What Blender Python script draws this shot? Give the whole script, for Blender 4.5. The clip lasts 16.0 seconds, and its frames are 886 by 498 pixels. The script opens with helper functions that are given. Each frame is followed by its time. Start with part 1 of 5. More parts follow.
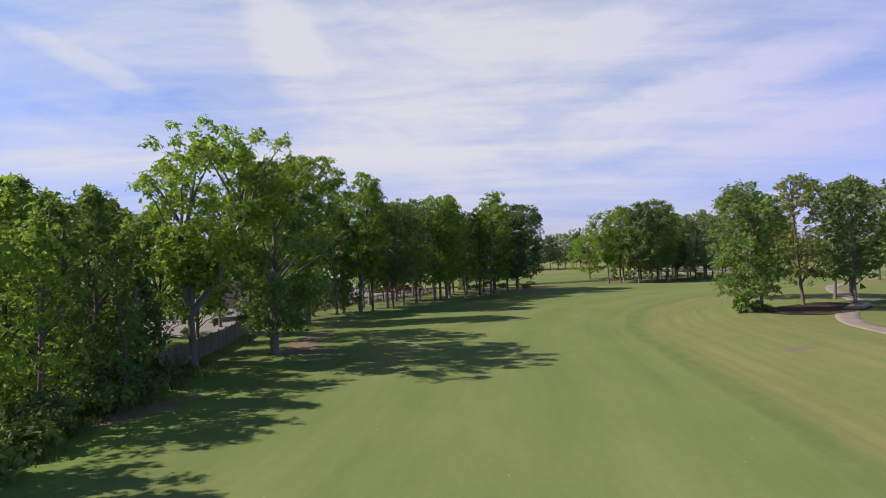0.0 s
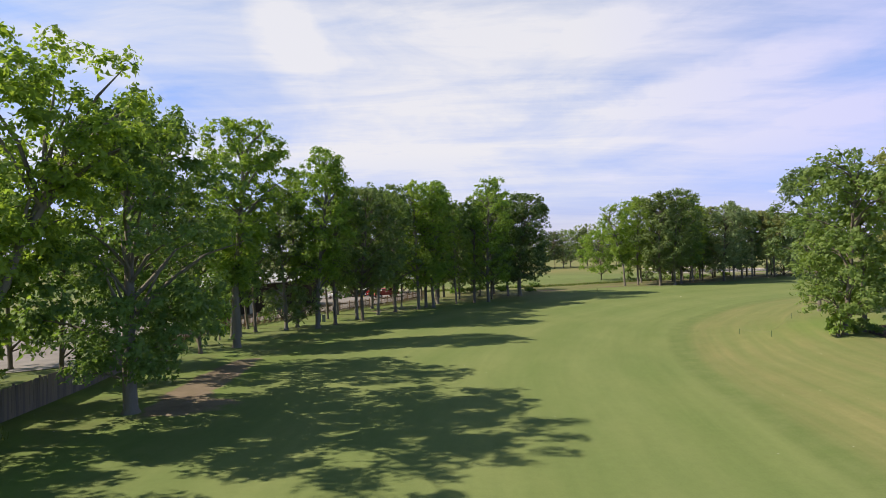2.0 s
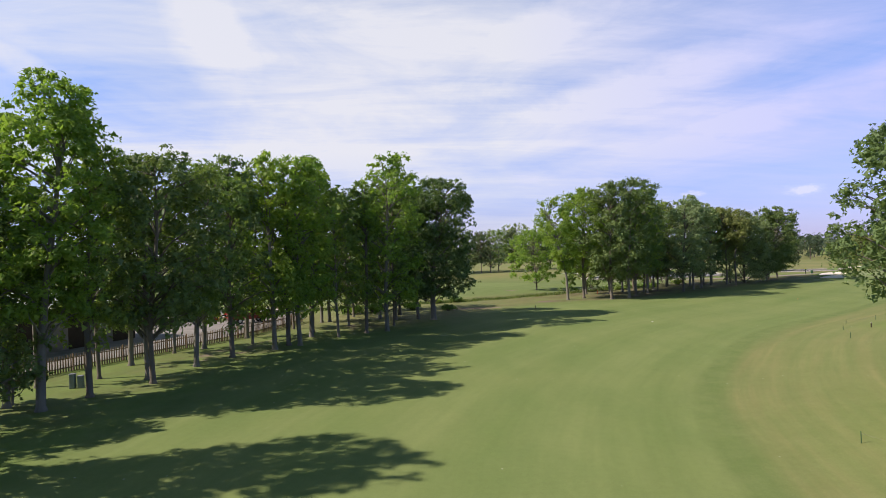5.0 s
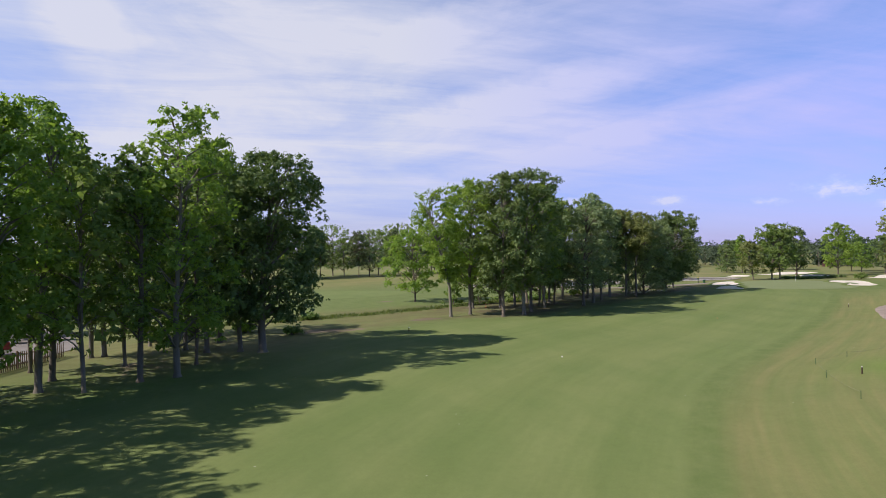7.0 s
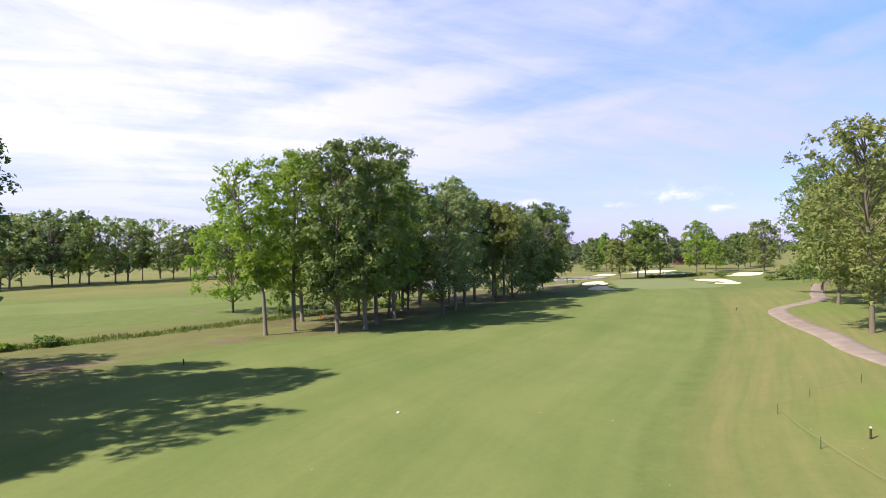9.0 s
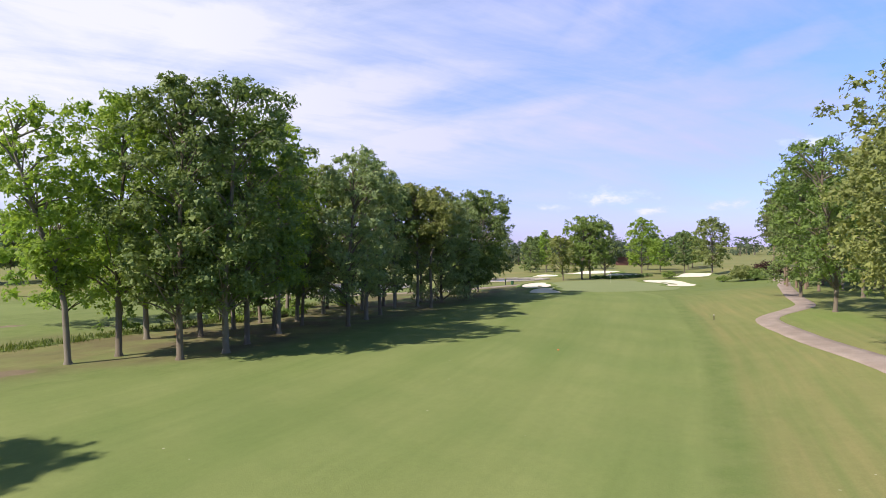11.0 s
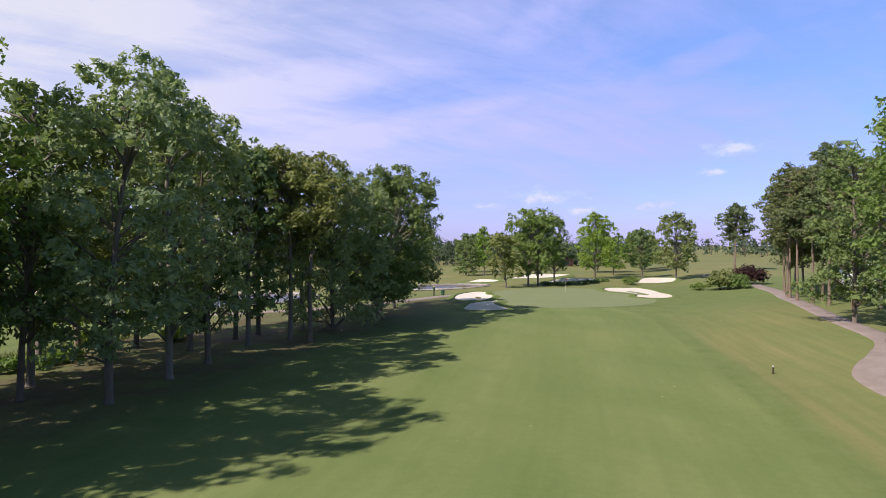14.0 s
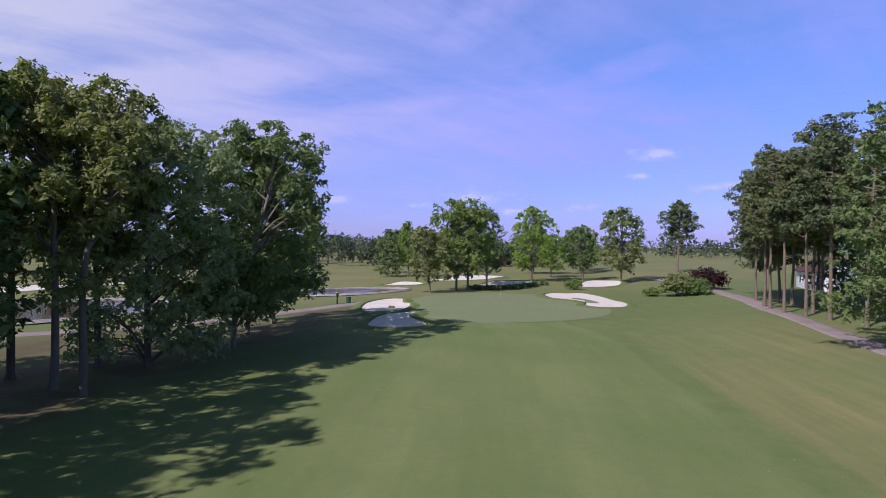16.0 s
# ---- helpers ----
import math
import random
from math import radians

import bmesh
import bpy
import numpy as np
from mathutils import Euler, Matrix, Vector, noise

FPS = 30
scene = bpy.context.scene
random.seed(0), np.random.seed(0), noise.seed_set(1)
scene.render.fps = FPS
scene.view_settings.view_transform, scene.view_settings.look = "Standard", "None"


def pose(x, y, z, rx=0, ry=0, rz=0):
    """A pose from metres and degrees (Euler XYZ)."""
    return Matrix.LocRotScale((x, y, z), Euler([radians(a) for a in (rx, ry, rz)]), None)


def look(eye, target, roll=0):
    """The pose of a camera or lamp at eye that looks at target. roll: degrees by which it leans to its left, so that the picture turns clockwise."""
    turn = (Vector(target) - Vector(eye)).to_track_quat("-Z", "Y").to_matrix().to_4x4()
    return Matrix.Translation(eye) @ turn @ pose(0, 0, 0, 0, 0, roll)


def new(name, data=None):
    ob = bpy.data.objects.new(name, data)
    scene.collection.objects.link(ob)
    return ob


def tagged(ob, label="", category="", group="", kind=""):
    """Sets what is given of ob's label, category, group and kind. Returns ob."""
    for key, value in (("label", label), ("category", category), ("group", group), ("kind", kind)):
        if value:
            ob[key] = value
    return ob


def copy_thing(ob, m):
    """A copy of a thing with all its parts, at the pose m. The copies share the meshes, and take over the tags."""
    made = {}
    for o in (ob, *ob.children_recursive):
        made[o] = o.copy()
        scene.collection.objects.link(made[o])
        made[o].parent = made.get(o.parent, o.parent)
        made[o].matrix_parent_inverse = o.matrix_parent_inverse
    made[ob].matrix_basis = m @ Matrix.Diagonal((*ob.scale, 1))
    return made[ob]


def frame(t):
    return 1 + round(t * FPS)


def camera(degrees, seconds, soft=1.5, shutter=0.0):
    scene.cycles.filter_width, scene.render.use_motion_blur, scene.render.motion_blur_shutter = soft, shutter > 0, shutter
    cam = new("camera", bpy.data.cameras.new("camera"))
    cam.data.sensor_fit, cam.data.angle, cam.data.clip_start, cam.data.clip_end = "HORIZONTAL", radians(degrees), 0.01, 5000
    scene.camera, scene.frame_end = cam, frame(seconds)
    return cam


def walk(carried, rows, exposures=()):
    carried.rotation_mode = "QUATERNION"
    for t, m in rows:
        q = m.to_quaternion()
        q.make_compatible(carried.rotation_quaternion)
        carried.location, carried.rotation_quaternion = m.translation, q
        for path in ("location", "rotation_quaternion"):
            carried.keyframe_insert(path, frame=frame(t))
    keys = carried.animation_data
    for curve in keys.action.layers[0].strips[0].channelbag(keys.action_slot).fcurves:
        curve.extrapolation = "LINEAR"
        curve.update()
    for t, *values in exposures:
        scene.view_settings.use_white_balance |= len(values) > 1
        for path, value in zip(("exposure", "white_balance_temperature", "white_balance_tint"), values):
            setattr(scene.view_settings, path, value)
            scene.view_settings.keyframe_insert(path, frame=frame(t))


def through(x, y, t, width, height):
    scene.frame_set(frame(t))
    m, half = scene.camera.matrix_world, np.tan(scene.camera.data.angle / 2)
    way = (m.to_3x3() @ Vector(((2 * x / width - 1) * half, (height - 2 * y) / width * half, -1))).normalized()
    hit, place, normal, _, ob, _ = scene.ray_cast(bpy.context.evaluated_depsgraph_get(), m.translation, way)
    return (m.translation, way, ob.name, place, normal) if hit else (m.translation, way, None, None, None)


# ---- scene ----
cam = camera(71.1, 16.0, soft=0.9)
PATH = [
    (0, (-0.051, -0.067, 8.517), (-0.062, 1.933, 8.538), -1.7),
    (0.5, (0.529, 4.925, 8.554), (0.518, 6.925, 8.572), -1.7),
    (1, (1.102, 10.0, 8.546), (1.088, 12.0, 8.562), -1.7),
    (1.5, (1.679, 15.209, 8.532), (1.66, 17.209, 8.546), -1.6),
    (2, (2.309, 20.33, 8.562), (2.291, 22.33, 8.575), -1.7),
    (2.5, (2.984, 25.592, 8.681), (2.977, 27.592, 8.693), -1.6),
    (3, (3.606, 30.704, 8.824), (3.614, 32.704, 8.833), -1.6),
    (3.5, (4.36, 35.727, 8.974), (4.397, 37.727, 8.98), -1.8),
    (4, (5.154, 40.7, 9.069), (5.231, 42.699, 9.073), -1.8),
    (4.2, (5.59, 42.758, 9.092), (5.691, 44.756, 9.096), -1.9),
    (6.3, (11.934, 65.36, 9.67), (12.371, 67.312, 9.678), -0.9),
    (6.5, (12.677, 67.493, 9.678), (13.151, 69.436, 9.682), -0.8),
    (7, (14.834, 72.774, 9.647), (15.402, 74.692, 9.649), -0.8),
    (7.5, (17.433, 77.872, 9.607), (18.106, 79.756, 9.606), -0.8),
    (8, (20.291, 82.437, 9.465), (21.078, 84.276, 9.463), -0.8),
    (8.5, (23.164, 86.746, 9.258), (24.046, 88.54, 9.255), -0.8),
    (9, (26.047, 90.768, 9.016), (27.003, 92.525, 9.012), -0.8),
    (9.2, (27.207, 92.303, 8.961), (28.187, 94.046, 8.957), -0.6),
    (11.3, (39.541, 107.719, 8.027), (40.69, 109.355, 8.021), -0.5),
    (11.5, (40.793, 109.162, 8.013), (41.957, 110.788, 8.005), -0.5),
    (12, (43.981, 112.787, 8.077), (45.174, 114.392, 8.068), -0.5),
    (12.5, (47.235, 116.393, 8.218), (48.452, 117.98, 8.208), -0.4),
    (13, (50.634, 119.988, 8.362), (51.868, 121.561, 8.351), -0.4),
    (13.5, (54.048, 123.624, 8.404), (55.3, 125.183, 8.393), -0.3),
    (14, (57.482, 127.129, 8.353), (58.772, 128.657, 8.341), -0.1),
    (14.5, (61.141, 130.443, 8.269), (62.483, 131.926, 8.257), -0.1),
    (15, (64.849, 133.564, 8.136), (66.24, 135.002, 8.123), 0.1),
    (15.5, (68.602, 136.702, 8.028), (70.028, 138.104, 8.015), 0.2),
    (16, (72.428, 139.742, 7.959), (73.876, 141.122, 7.944), 0.5),
]
EXPOSURES = [(0, 0.1, 6500, 10), (0.5, 0.18, 6550, 10), (1.5, 0.28, 6750, 8), (3.5, 0.46, 6850, 7), (4.2, 0.43, 6800, 7), (6.5, 0.05, 6150, 13), (7, 0.1, 6200, 12), (7.5, 0.34, 6600, 9), (8, 0.44, 6850, 7), (9, 0.66, 6700, 9),
             (11.5, 0.47, 6550, 10), (12.5, 0.38, 6500, 11), (13.5, 0.26, 6400, 12), (14, 0.26, 6300, 15), (15, 0.02, 5800, 21), (15.5, -0.1, 5680, 24), (16, -0.15, 5600, 26)]
walk(cam, [(t, look(eye, target, roll)) for t, eye, target, roll in PATH], EXPOSURES)

# ---- light: clear afternoon with thin high cloud, sun low over the boundary trees ----
SUN_AZ, SUN_EL = 181.0, 40.8          # direction towards the sun, degrees from +x, and its height
sun_data = bpy.data.lights.new("sun", "SUN")
sun_data.energy, sun_data.angle, sun_data.color = 4.95, radians(0.6), (1.0, 0.87, 0.78)
sun = new("sun", sun_data)
sun_dir = Vector((math.cos(radians(SUN_AZ)) * math.cos(radians(SUN_EL)), math.sin(radians(SUN_AZ)) * math.cos(radians(SUN_EL)), math.sin(radians(SUN_EL))))
sun.matrix_basis = look(sun_dir * 300, (0, 0, 0))

world = bpy.data.worlds.new("sky")
scene.world = world
world.use_nodes = True
wt = world.node_tree
wt.nodes.clear()


def wn(kind, **sets):
    n = wt.nodes.new(kind)
    for k, v in sets.items():
        n.inputs[k.replace("_", " ")].default_value = v
    return n


sky = wt.nodes.new("ShaderNodeTexSky")
sky.sky_type, sky.sun_disc = "NISHITA", False
sky.sun_elevation, sky.sun_rotation = radians(SUN_EL), radians(90 - SUN_AZ)
sky.air_density, sky.dust_density, sky.ozone_density = 1.0, 0.3, 3.5
coord = wt.nodes.new("ShaderNodeTexCoord")
sep = wt.nodes.new("ShaderNodeSeparateXYZ")
wt.links.new(coord.outputs["Generated"], sep.inputs[0])


def wmath(op, a, b=None, clamp=False):
    n = wt.nodes.new("ShaderNodeMath")
    n.operation, n.use_clamp = op, clamp
    for i, v in enumerate((a, b)):
        if v is None:
            continue
        if isinstance(v, (int, float)):
            n.inputs[i].default_value = v
        else:
            wt.links.new(v, n.inputs[i])
    return n.outputs[0]


def wramp(fac, stops):
    n = wt.nodes.new("ShaderNodeValToRGB")
    while len(n.color_ramp.elements) < len(stops):
        n.color_ramp.elements.new(0.5)
    for e, (p, v) in zip(n.color_ramp.elements, stops):
        e.position, e.color = p, (v, v, v, 1)
    wt.links.new(fac, n.inputs[0])
    return n.outputs[0]


# cloud sheet at a fixed height: direction divided by its rise
rise = wmath("ADD", wmath("MAXIMUM", sep.outputs[2], 0.0), 0.12)
u, v = wmath("DIVIDE", sep.outputs[0], rise), wmath("DIVIDE", sep.outputs[1], rise)
plane = wt.nodes.new("ShaderNodeCombineXYZ")
wt.links.new(u, plane.inputs[0])
wt.links.new(v, plane.inputs[1])
streak = wt.nodes.new("ShaderNodeMapping")
streak.inputs["Rotation"].default_value = (0, 0, radians(-62))
streak.inputs["Scale"].default_value = (0.7, 1.25, 1)
streak.inputs["Location"].default_value = (0.9, 0.35, 0)
wt.links.new(plane.outputs[0], streak.inputs[0])
n1 = wn("ShaderNodeTexNoise", Scale=0.75, Detail=7, Roughness=0.56, Distortion=0.7)
n2 = wn("ShaderNodeTexNoise", Scale=0.35, Detail=3, Roughness=0.5)
fibre = wt.nodes.new("ShaderNodeMapping")
fibre.inputs["Rotation"].default_value = (0, 0, radians(-50))
fibre.inputs["Scale"].default_value = (0.45, 2.6, 1)
wt.links.new(plane.outputs[0], fibre.inputs[0])
n4 = wn("ShaderNodeTexNoise", Scale=1.1, Detail=9, Roughness=0.66, Distortion=0.9)
wt.links.new(fibre.outputs[0], n4.inputs[0])
wt.links.new(streak.outputs[0], n1.inputs[0])
wt.links.new(plane.outputs[0], n2.inputs[0])
# the cirrus is thickest over the far end of the hole
sunward = wmath("SUBTRACT", wmath("MULTIPLY", wmath("SUBTRACT", sep.outputs[1], 0.62), 0.30), wmath("MULTIPLY", wmath("MAXIMUM", wmath("SUBTRACT", -0.12, sep.outputs[0]), 0.0), 0.22))
mass = wmath("ADD", wmath("MULTIPLY", n1.outputs[0], 0.46), wmath("MULTIPLY", n2.outputs[0], 0.30))
# fine fibres and ripples in the sheet, and its few brighter plumes
bearing = wmath("ARCTAN2", sep.outputs[1], sep.outputs[0])
dome = wt.nodes.new("ShaderNodeCombineXYZ")
wt.links.new(bearing, dome.inputs[0])
wt.links.new(sep.outputs[2], dome.inputs[1])
comb = wt.nodes.new("ShaderNodeMapping")
comb.inputs["Rotation"].default_value = (0, 0, radians(11))
comb.inputs["Scale"].default_value = (3.2, 13.0, 1)
wt.links.new(dome.outputs[0], comb.inputs[0])
n5 = wn("ShaderNodeTexNoise", Scale=1.0, Detail=8, Roughness=0.62, Distortion=0.8)
wt.links.new(comb.outputs[0], n5.inputs[0])
n6 = wn("ShaderNodeTexNoise", Scale=9.0, Detail=6, Roughness=0.6, Distortion=0.4)
wt.links.new(dome.outputs[0], n6.inputs[0])
plumes = None
for az, el, wide, high, tilt in ((104.0, 18.5, 6.0, 3.4, 62), (92.0, 12.0, 15.0, 2.6, -7), (64.0, 14.0, 13.0, 2.0, -9), (125.0, 8.0, 8.0, 3.0, -4), (120.0, 16.0, 7.0, 1.0, 20), (56.0, 10.0, 10.0, 1.5, -10),
                                 (40.0, 20.0, 7.0, 2.0, -30), (27.0, 15.5, 6.0, 1.2, -14), (72.0, 20.0, 8.0, 2.0, -12), (48.0, 12.5, 7.0, 0.9, -6)):
    ca, sa = math.cos(radians(tilt)), math.sin(radians(tilt))
    da, de = wmath("SUBTRACT", bearing, radians(az)), wmath("SUBTRACT", sep.outputs[2], math.sin(radians(el)))
    along_ = wmath("DIVIDE", wmath("ADD", wmath("MULTIPLY", da, ca), wmath("MULTIPLY", de, sa)), radians(wide))
    over_ = wmath("DIVIDE", wmath("SUBTRACT", wmath("MULTIPLY", de, ca), wmath("MULTIPLY", da, sa)), radians(high))
    far_ = wmath("ADD", wmath("MULTIPLY", along_, along_), wmath("MULTIPLY", over_, over_))
    one = wmath("SUBTRACT", 1.0, wmath("ADD", far_, wmath("MULTIPLY", wmath("SUBTRACT", n6.outputs[0], 0.5), 1.8)), True)
    plumes = one if plumes is None else wmath("MAXIMUM", plumes, one)
detail = wmath("ADD", wmath("MULTIPLY", wmath("SUBTRACT", n5.outputs[0], 0.5), 0.34), wmath("MULTIPLY", plumes, 0.10))
cirrus = wramp(wmath("ADD", wmath("ADD", wmath("ADD", mass, wmath("MULTIPLY", n4.outputs[0], 0.26)), sunward), detail), ((0.36, 0.0), (0.49, 0.38), (0.66, 0.92)))
# small fair-weather clouds low over the horizon
low = wt.nodes.new("ShaderNodeMapping")
low.inputs["Scale"].default_value = (34, 34, 70)
wt.links.new(coord.outputs["Generated"], low.inputs[0])
n3 = wn("ShaderNodeTexNoise", Scale=1.0, Detail=5, Roughness=0.6)
wt.links.new(low.outputs[0], n3.inputs[0])
puff = None
for az, el, wide, high in ((75.5, 6.3, 1.5, 0.55), (40.3, 4.4, 2.4, 0.6), (45.6, 3.6, 1.1, 0.32), (37.1, 3.1, 1.3, 0.35), (53.4, 3.9, 1.2, 0.42), (26.2, 6.2, 1.0, 0.3), (24.9, 8.0, 1.8, 0.55), (31.0, 3.4, 1.5, 0.4), (62.0, 4.2, 1.1, 0.3), (20.0, 5.0, 1.6, 0.45)):
    # one small cloud: fades with the distance from its middle, ragged by noise
    across = wmath("DIVIDE", wmath("SUBTRACT", wmath("ARCTAN2", sep.outputs[1], sep.outputs[0]), radians(az)), radians(wide))
    upward = wmath("DIVIDE", wmath("SUBTRACT", sep.outputs[2], math.sin(radians(el))), radians(high))
    reach = wmath("SQRT", wmath("ADD", wmath("MULTIPLY", across, across), wmath("MULTIPLY", upward, upward)))
    one = wmath("SUBTRACT", 1.25, wmath("ADD", wmath("MULTIPLY", reach, 0.9), wmath("MULTIPLY", wmath("SUBTRACT", n3.outputs[0], 0.5), 3.4)), True)
    puff = one if puff is None else wmath("MAXIMUM", puff, one)
cover = wmath("MAXIMUM", wmath("MULTIPLY", cirrus, wramp(sep.outputs[2], ((0.03, 0.5), (0.16, 1.0), (0.45, 0.95), (0.62, 0.55), (0.85, 0.25)))), wmath("MULTIPLY", puff, 0.7))
bg_sky, bg_cloud, mix, out = wn("ShaderNodeBackground", Strength=0.15), wn("ShaderNodeBackground", Strength=1.0), wt.nodes.new("ShaderNodeMixShader"), wt.nodes.new("ShaderNodeOutputWorld")
cloud_tone = wt.nodes.new("ShaderNodeValToRGB")
for e, (p, c_) in zip(cloud_tone.color_ramp.elements, ((0.60, (0.70, 0.69, 0.745, 1)), (0.93, (0.44, 0.45, 0.90, 1)))):
    e.position, e.color = p, c_
wt.links.new(wmath("ADD", wmath("MULTIPLY", sep.outputs[0], 0.5), 0.5), cloud_tone.inputs[0])
lump = wt.nodes.new("ShaderNodeMix")
lump.data_type = "RGBA"
lump.inputs[7].default_value = (0.70, 0.68, 0.80, 1)
wt.links.new(puff, lump.inputs[0])
wt.links.new(cloud_tone.outputs[0], lump.inputs[6])
wt.links.new(lump.outputs[2], bg_cloud.inputs["Color"])
tint = wt.nodes.new("ShaderNodeMix")
tint.data_type, tint.blend_type = "RGBA", "MULTIPLY"
tint.inputs[0].default_value, tint.inputs[7].default_value = 1.0, (0.95, 0.86, 1.15, 1)
shade = wt.nodes.new("ShaderNodeValToRGB")
for e, (p, c_) in zip(shade.color_ramp.elements, ((0.0, (0.44, 0.42, 0.86, 1)), (0.35, (0.88, 0.88, 1.05, 1)))):
    e.position, e.color = p, c_
top_el = shade.color_ramp.elements.new(0.75)
top_el.color = (0.34, 0.36, 0.22, 1)
wt.links.new(sep.outputs[2], shade.inputs[0])
wt.links.new(shade.outputs[0], tint.inputs[7])
wt.links.new(sky.outputs[0], tint.inputs[6])
wt.links.new(tint.outputs[2], bg_sky.inputs["Color"])
wt.links.new(cover, mix.inputs[0])
wt.links.new(bg_sky.outputs[0], mix.inputs[1])
wt.links.new(bg_cloud.outputs[0], mix.inputs[2])
wt.links.new(mix.outputs[0], out.inputs[0])


# ---- materials ----
class Mat:
    """A small wrapper: a principled material and helpers to feed it."""

    def __init__(self, name, rough=0.8, metal=0.0, spec=0.3):
        self.m = bpy.data.materials.new(name)
        self.m.use_nodes = True
        self.t = self.m.node_tree
        self.b = self.t.nodes["Principled BSDF"]
        self.b.inputs["Roughness"].default_value = rough
        self.b.inputs["Metallic"].default_value = metal
        self.b.inputs["Specular IOR Level"].default_value = spec

    def node(self, kind, **sets):
        n = self.t.nodes.new(kind)
        for k, v in sets.items():
            n.inputs[k.replace("_", " ")].default_value = v
        return n

    def link(self, a, b):
        self.t.links.new(a, b)

    def math(self, op, a, b=None, clamp=False):
        n = self.t.nodes.new("ShaderNodeMath")
        n.operation, n.use_clamp = op, clamp
        for i, v in enumerate((a, b)):
            if v is None:
                continue
            if isinstance(v, (int, float)):
                n.inputs[i].default_value = v
            else:
                self.link(v, n.inputs[i])
        return n.outputs[0]

    def coords(self, which="Object", scale=(1, 1, 1)):
        c, mp = self.t.nodes.new("ShaderNodeTexCoord"), self.t.nodes.new("ShaderNodeMapping")
        mp.inputs["Scale"].default_value = scale
        self.link(c.outputs[which], mp.inputs[0])
        return mp.outputs[0]

    def noise(self, scale, detail=4, rough=0.55, vec=None, stretch=(1, 1, 1)):
        n = self.node("ShaderNodeTexNoise", Scale=scale, Detail=detail, Roughness=rough)
        self.link(vec or self.coords(scale=stretch), n.inputs[0])
        return n.outputs[0]

    def ramp(self, fac, stops):
        n = self.t.nodes.new("ShaderNodeValToRGB")
        while len(n.color_ramp.elements) < len(stops):
            n.color_ramp.elements.new(0.5)
        for e, (p, c) in zip(n.color_ramp.elements, stops):
            e.position, e.color = p, (*c, 1) if not isinstance(c, (int, float)) else (c, c, c, 1)
        self.link(fac, n.inputs[0])
        return n.outputs[0]

    def mix(self, fac, a, b, blend="MIX"):
        n = self.t.nodes.new("ShaderNodeMix")
        n.data_type, n.blend_type = "RGBA", blend
        for sock, v in ((n.inputs[0], fac), (n.inputs[6], a), (n.inputs[7], b)):
            if isinstance(v, (int, float)):
                sock.default_value = v
            elif isinstance(v, tuple):
                sock.default_value = (*v, 1)
            else:
                self.link(v, sock)
        return n.outputs[2]

    def bump(self, height, strength=0.3, distance=0.05):
        n = self.node("ShaderNodeBump", Strength=strength, Distance=distance)
        self.link(height, n.inputs["Height"])
        self.link(n.outputs[0], self.b.inputs["Normal"])

    def colour(self, c):
        if isinstance(c, tuple):
            self.b.inputs["Base Color"].default_value = (*c, 1)
        else:
            self.link(c, self.b.inputs["Base Color"])
        return self


def plain(name, col, rough=0.6, metal=0.0, vary=0.18, scale=6.0):
    """Paint, plastic or metal with faint dirt and unevenness."""
    k = Mat(name, rough, metal)
    lo, hi = tuple(c * (1 - vary) for c in col), tuple(min(1, c * (1 + vary)) for c in col)
    k.colour(k.mix(k.noise(scale, 5), lo, hi))
    k.bump(k.noise(scale * 12, 3), 0.08, 0.01)
    return k.m


def leaf_material(name, col, vary=0.30, through=0.38):
    """Leaves: diffuse with light coming through, each leaf and each tree a little different."""
    k = Mat(name, 0.55, 0.0, 0.25)
    geo, info = k.t.nodes.new("ShaderNodeNewGeometry"), k.t.nodes.new("ShaderNodeObjectInfo")
    each = geo.outputs["Random Per Island"]
    warm = (col[0] * (1 + vary * 0.8), col[1] * (1 + vary * 0.7), col[2] * 1.05)
    cool = (col[0] * (1 - vary * 0.9), col[1] * (1 - vary * 0.7), col[2] * (1 - vary * 0.2))
    c = k.mix(each, cool, warm)
    patch = k.ramp(k.noise(0.55, 3), ((0.35, 0.0), (0.65, 1.0)))
    c = k.mix(k.math("MULTIPLY", patch, 0.4), c, (col[0] * 1.2, col[1] * 1.05, col[2] * 0.9))
    tint = k.mix(info.outputs["Random"], (0.86, 0.92, 0.9), (1.12, 1.05, 0.92))
    c = k.mix(1.0, c, tint, "MULTIPLY")
    k.colour(c)
    tr = k.t.nodes.new("ShaderNodeBsdfTranslucent")
    bright = k.mix(1.0, c, (1.14, 1.18, 0.60), "MULTIPLY")
    k.link(bright, tr.inputs[0])
    mx = k.node("ShaderNodeMixShader", Fac=through)
    k.link(k.b.outputs[0], mx.inputs[1])
    k.link(tr.outputs[0], mx.inputs[2])
    k.link(mx.outputs[0], k.t.nodes["Material Output"].inputs[0])
    return k.m


def bark_material(name, col):
    k = Mat(name, 0.9)
    ridges = k.noise(5.0, 6, 0.65, stretch=(1, 1, 0.18))
    patch = k.noise(0.9, 3)
    c = k.mix(ridges, tuple(v * 0.50 for v in col), tuple(v * 1.40 for v in col))
    c = k.mix(k.math("MULTIPLY", patch, 0.5), c, (col[0] * 0.9, col[1] * 1.05, col[2] * 0.8))
    k.colour(c)
    k.bump(ridges, 0.7, 0.06)
    return k.m


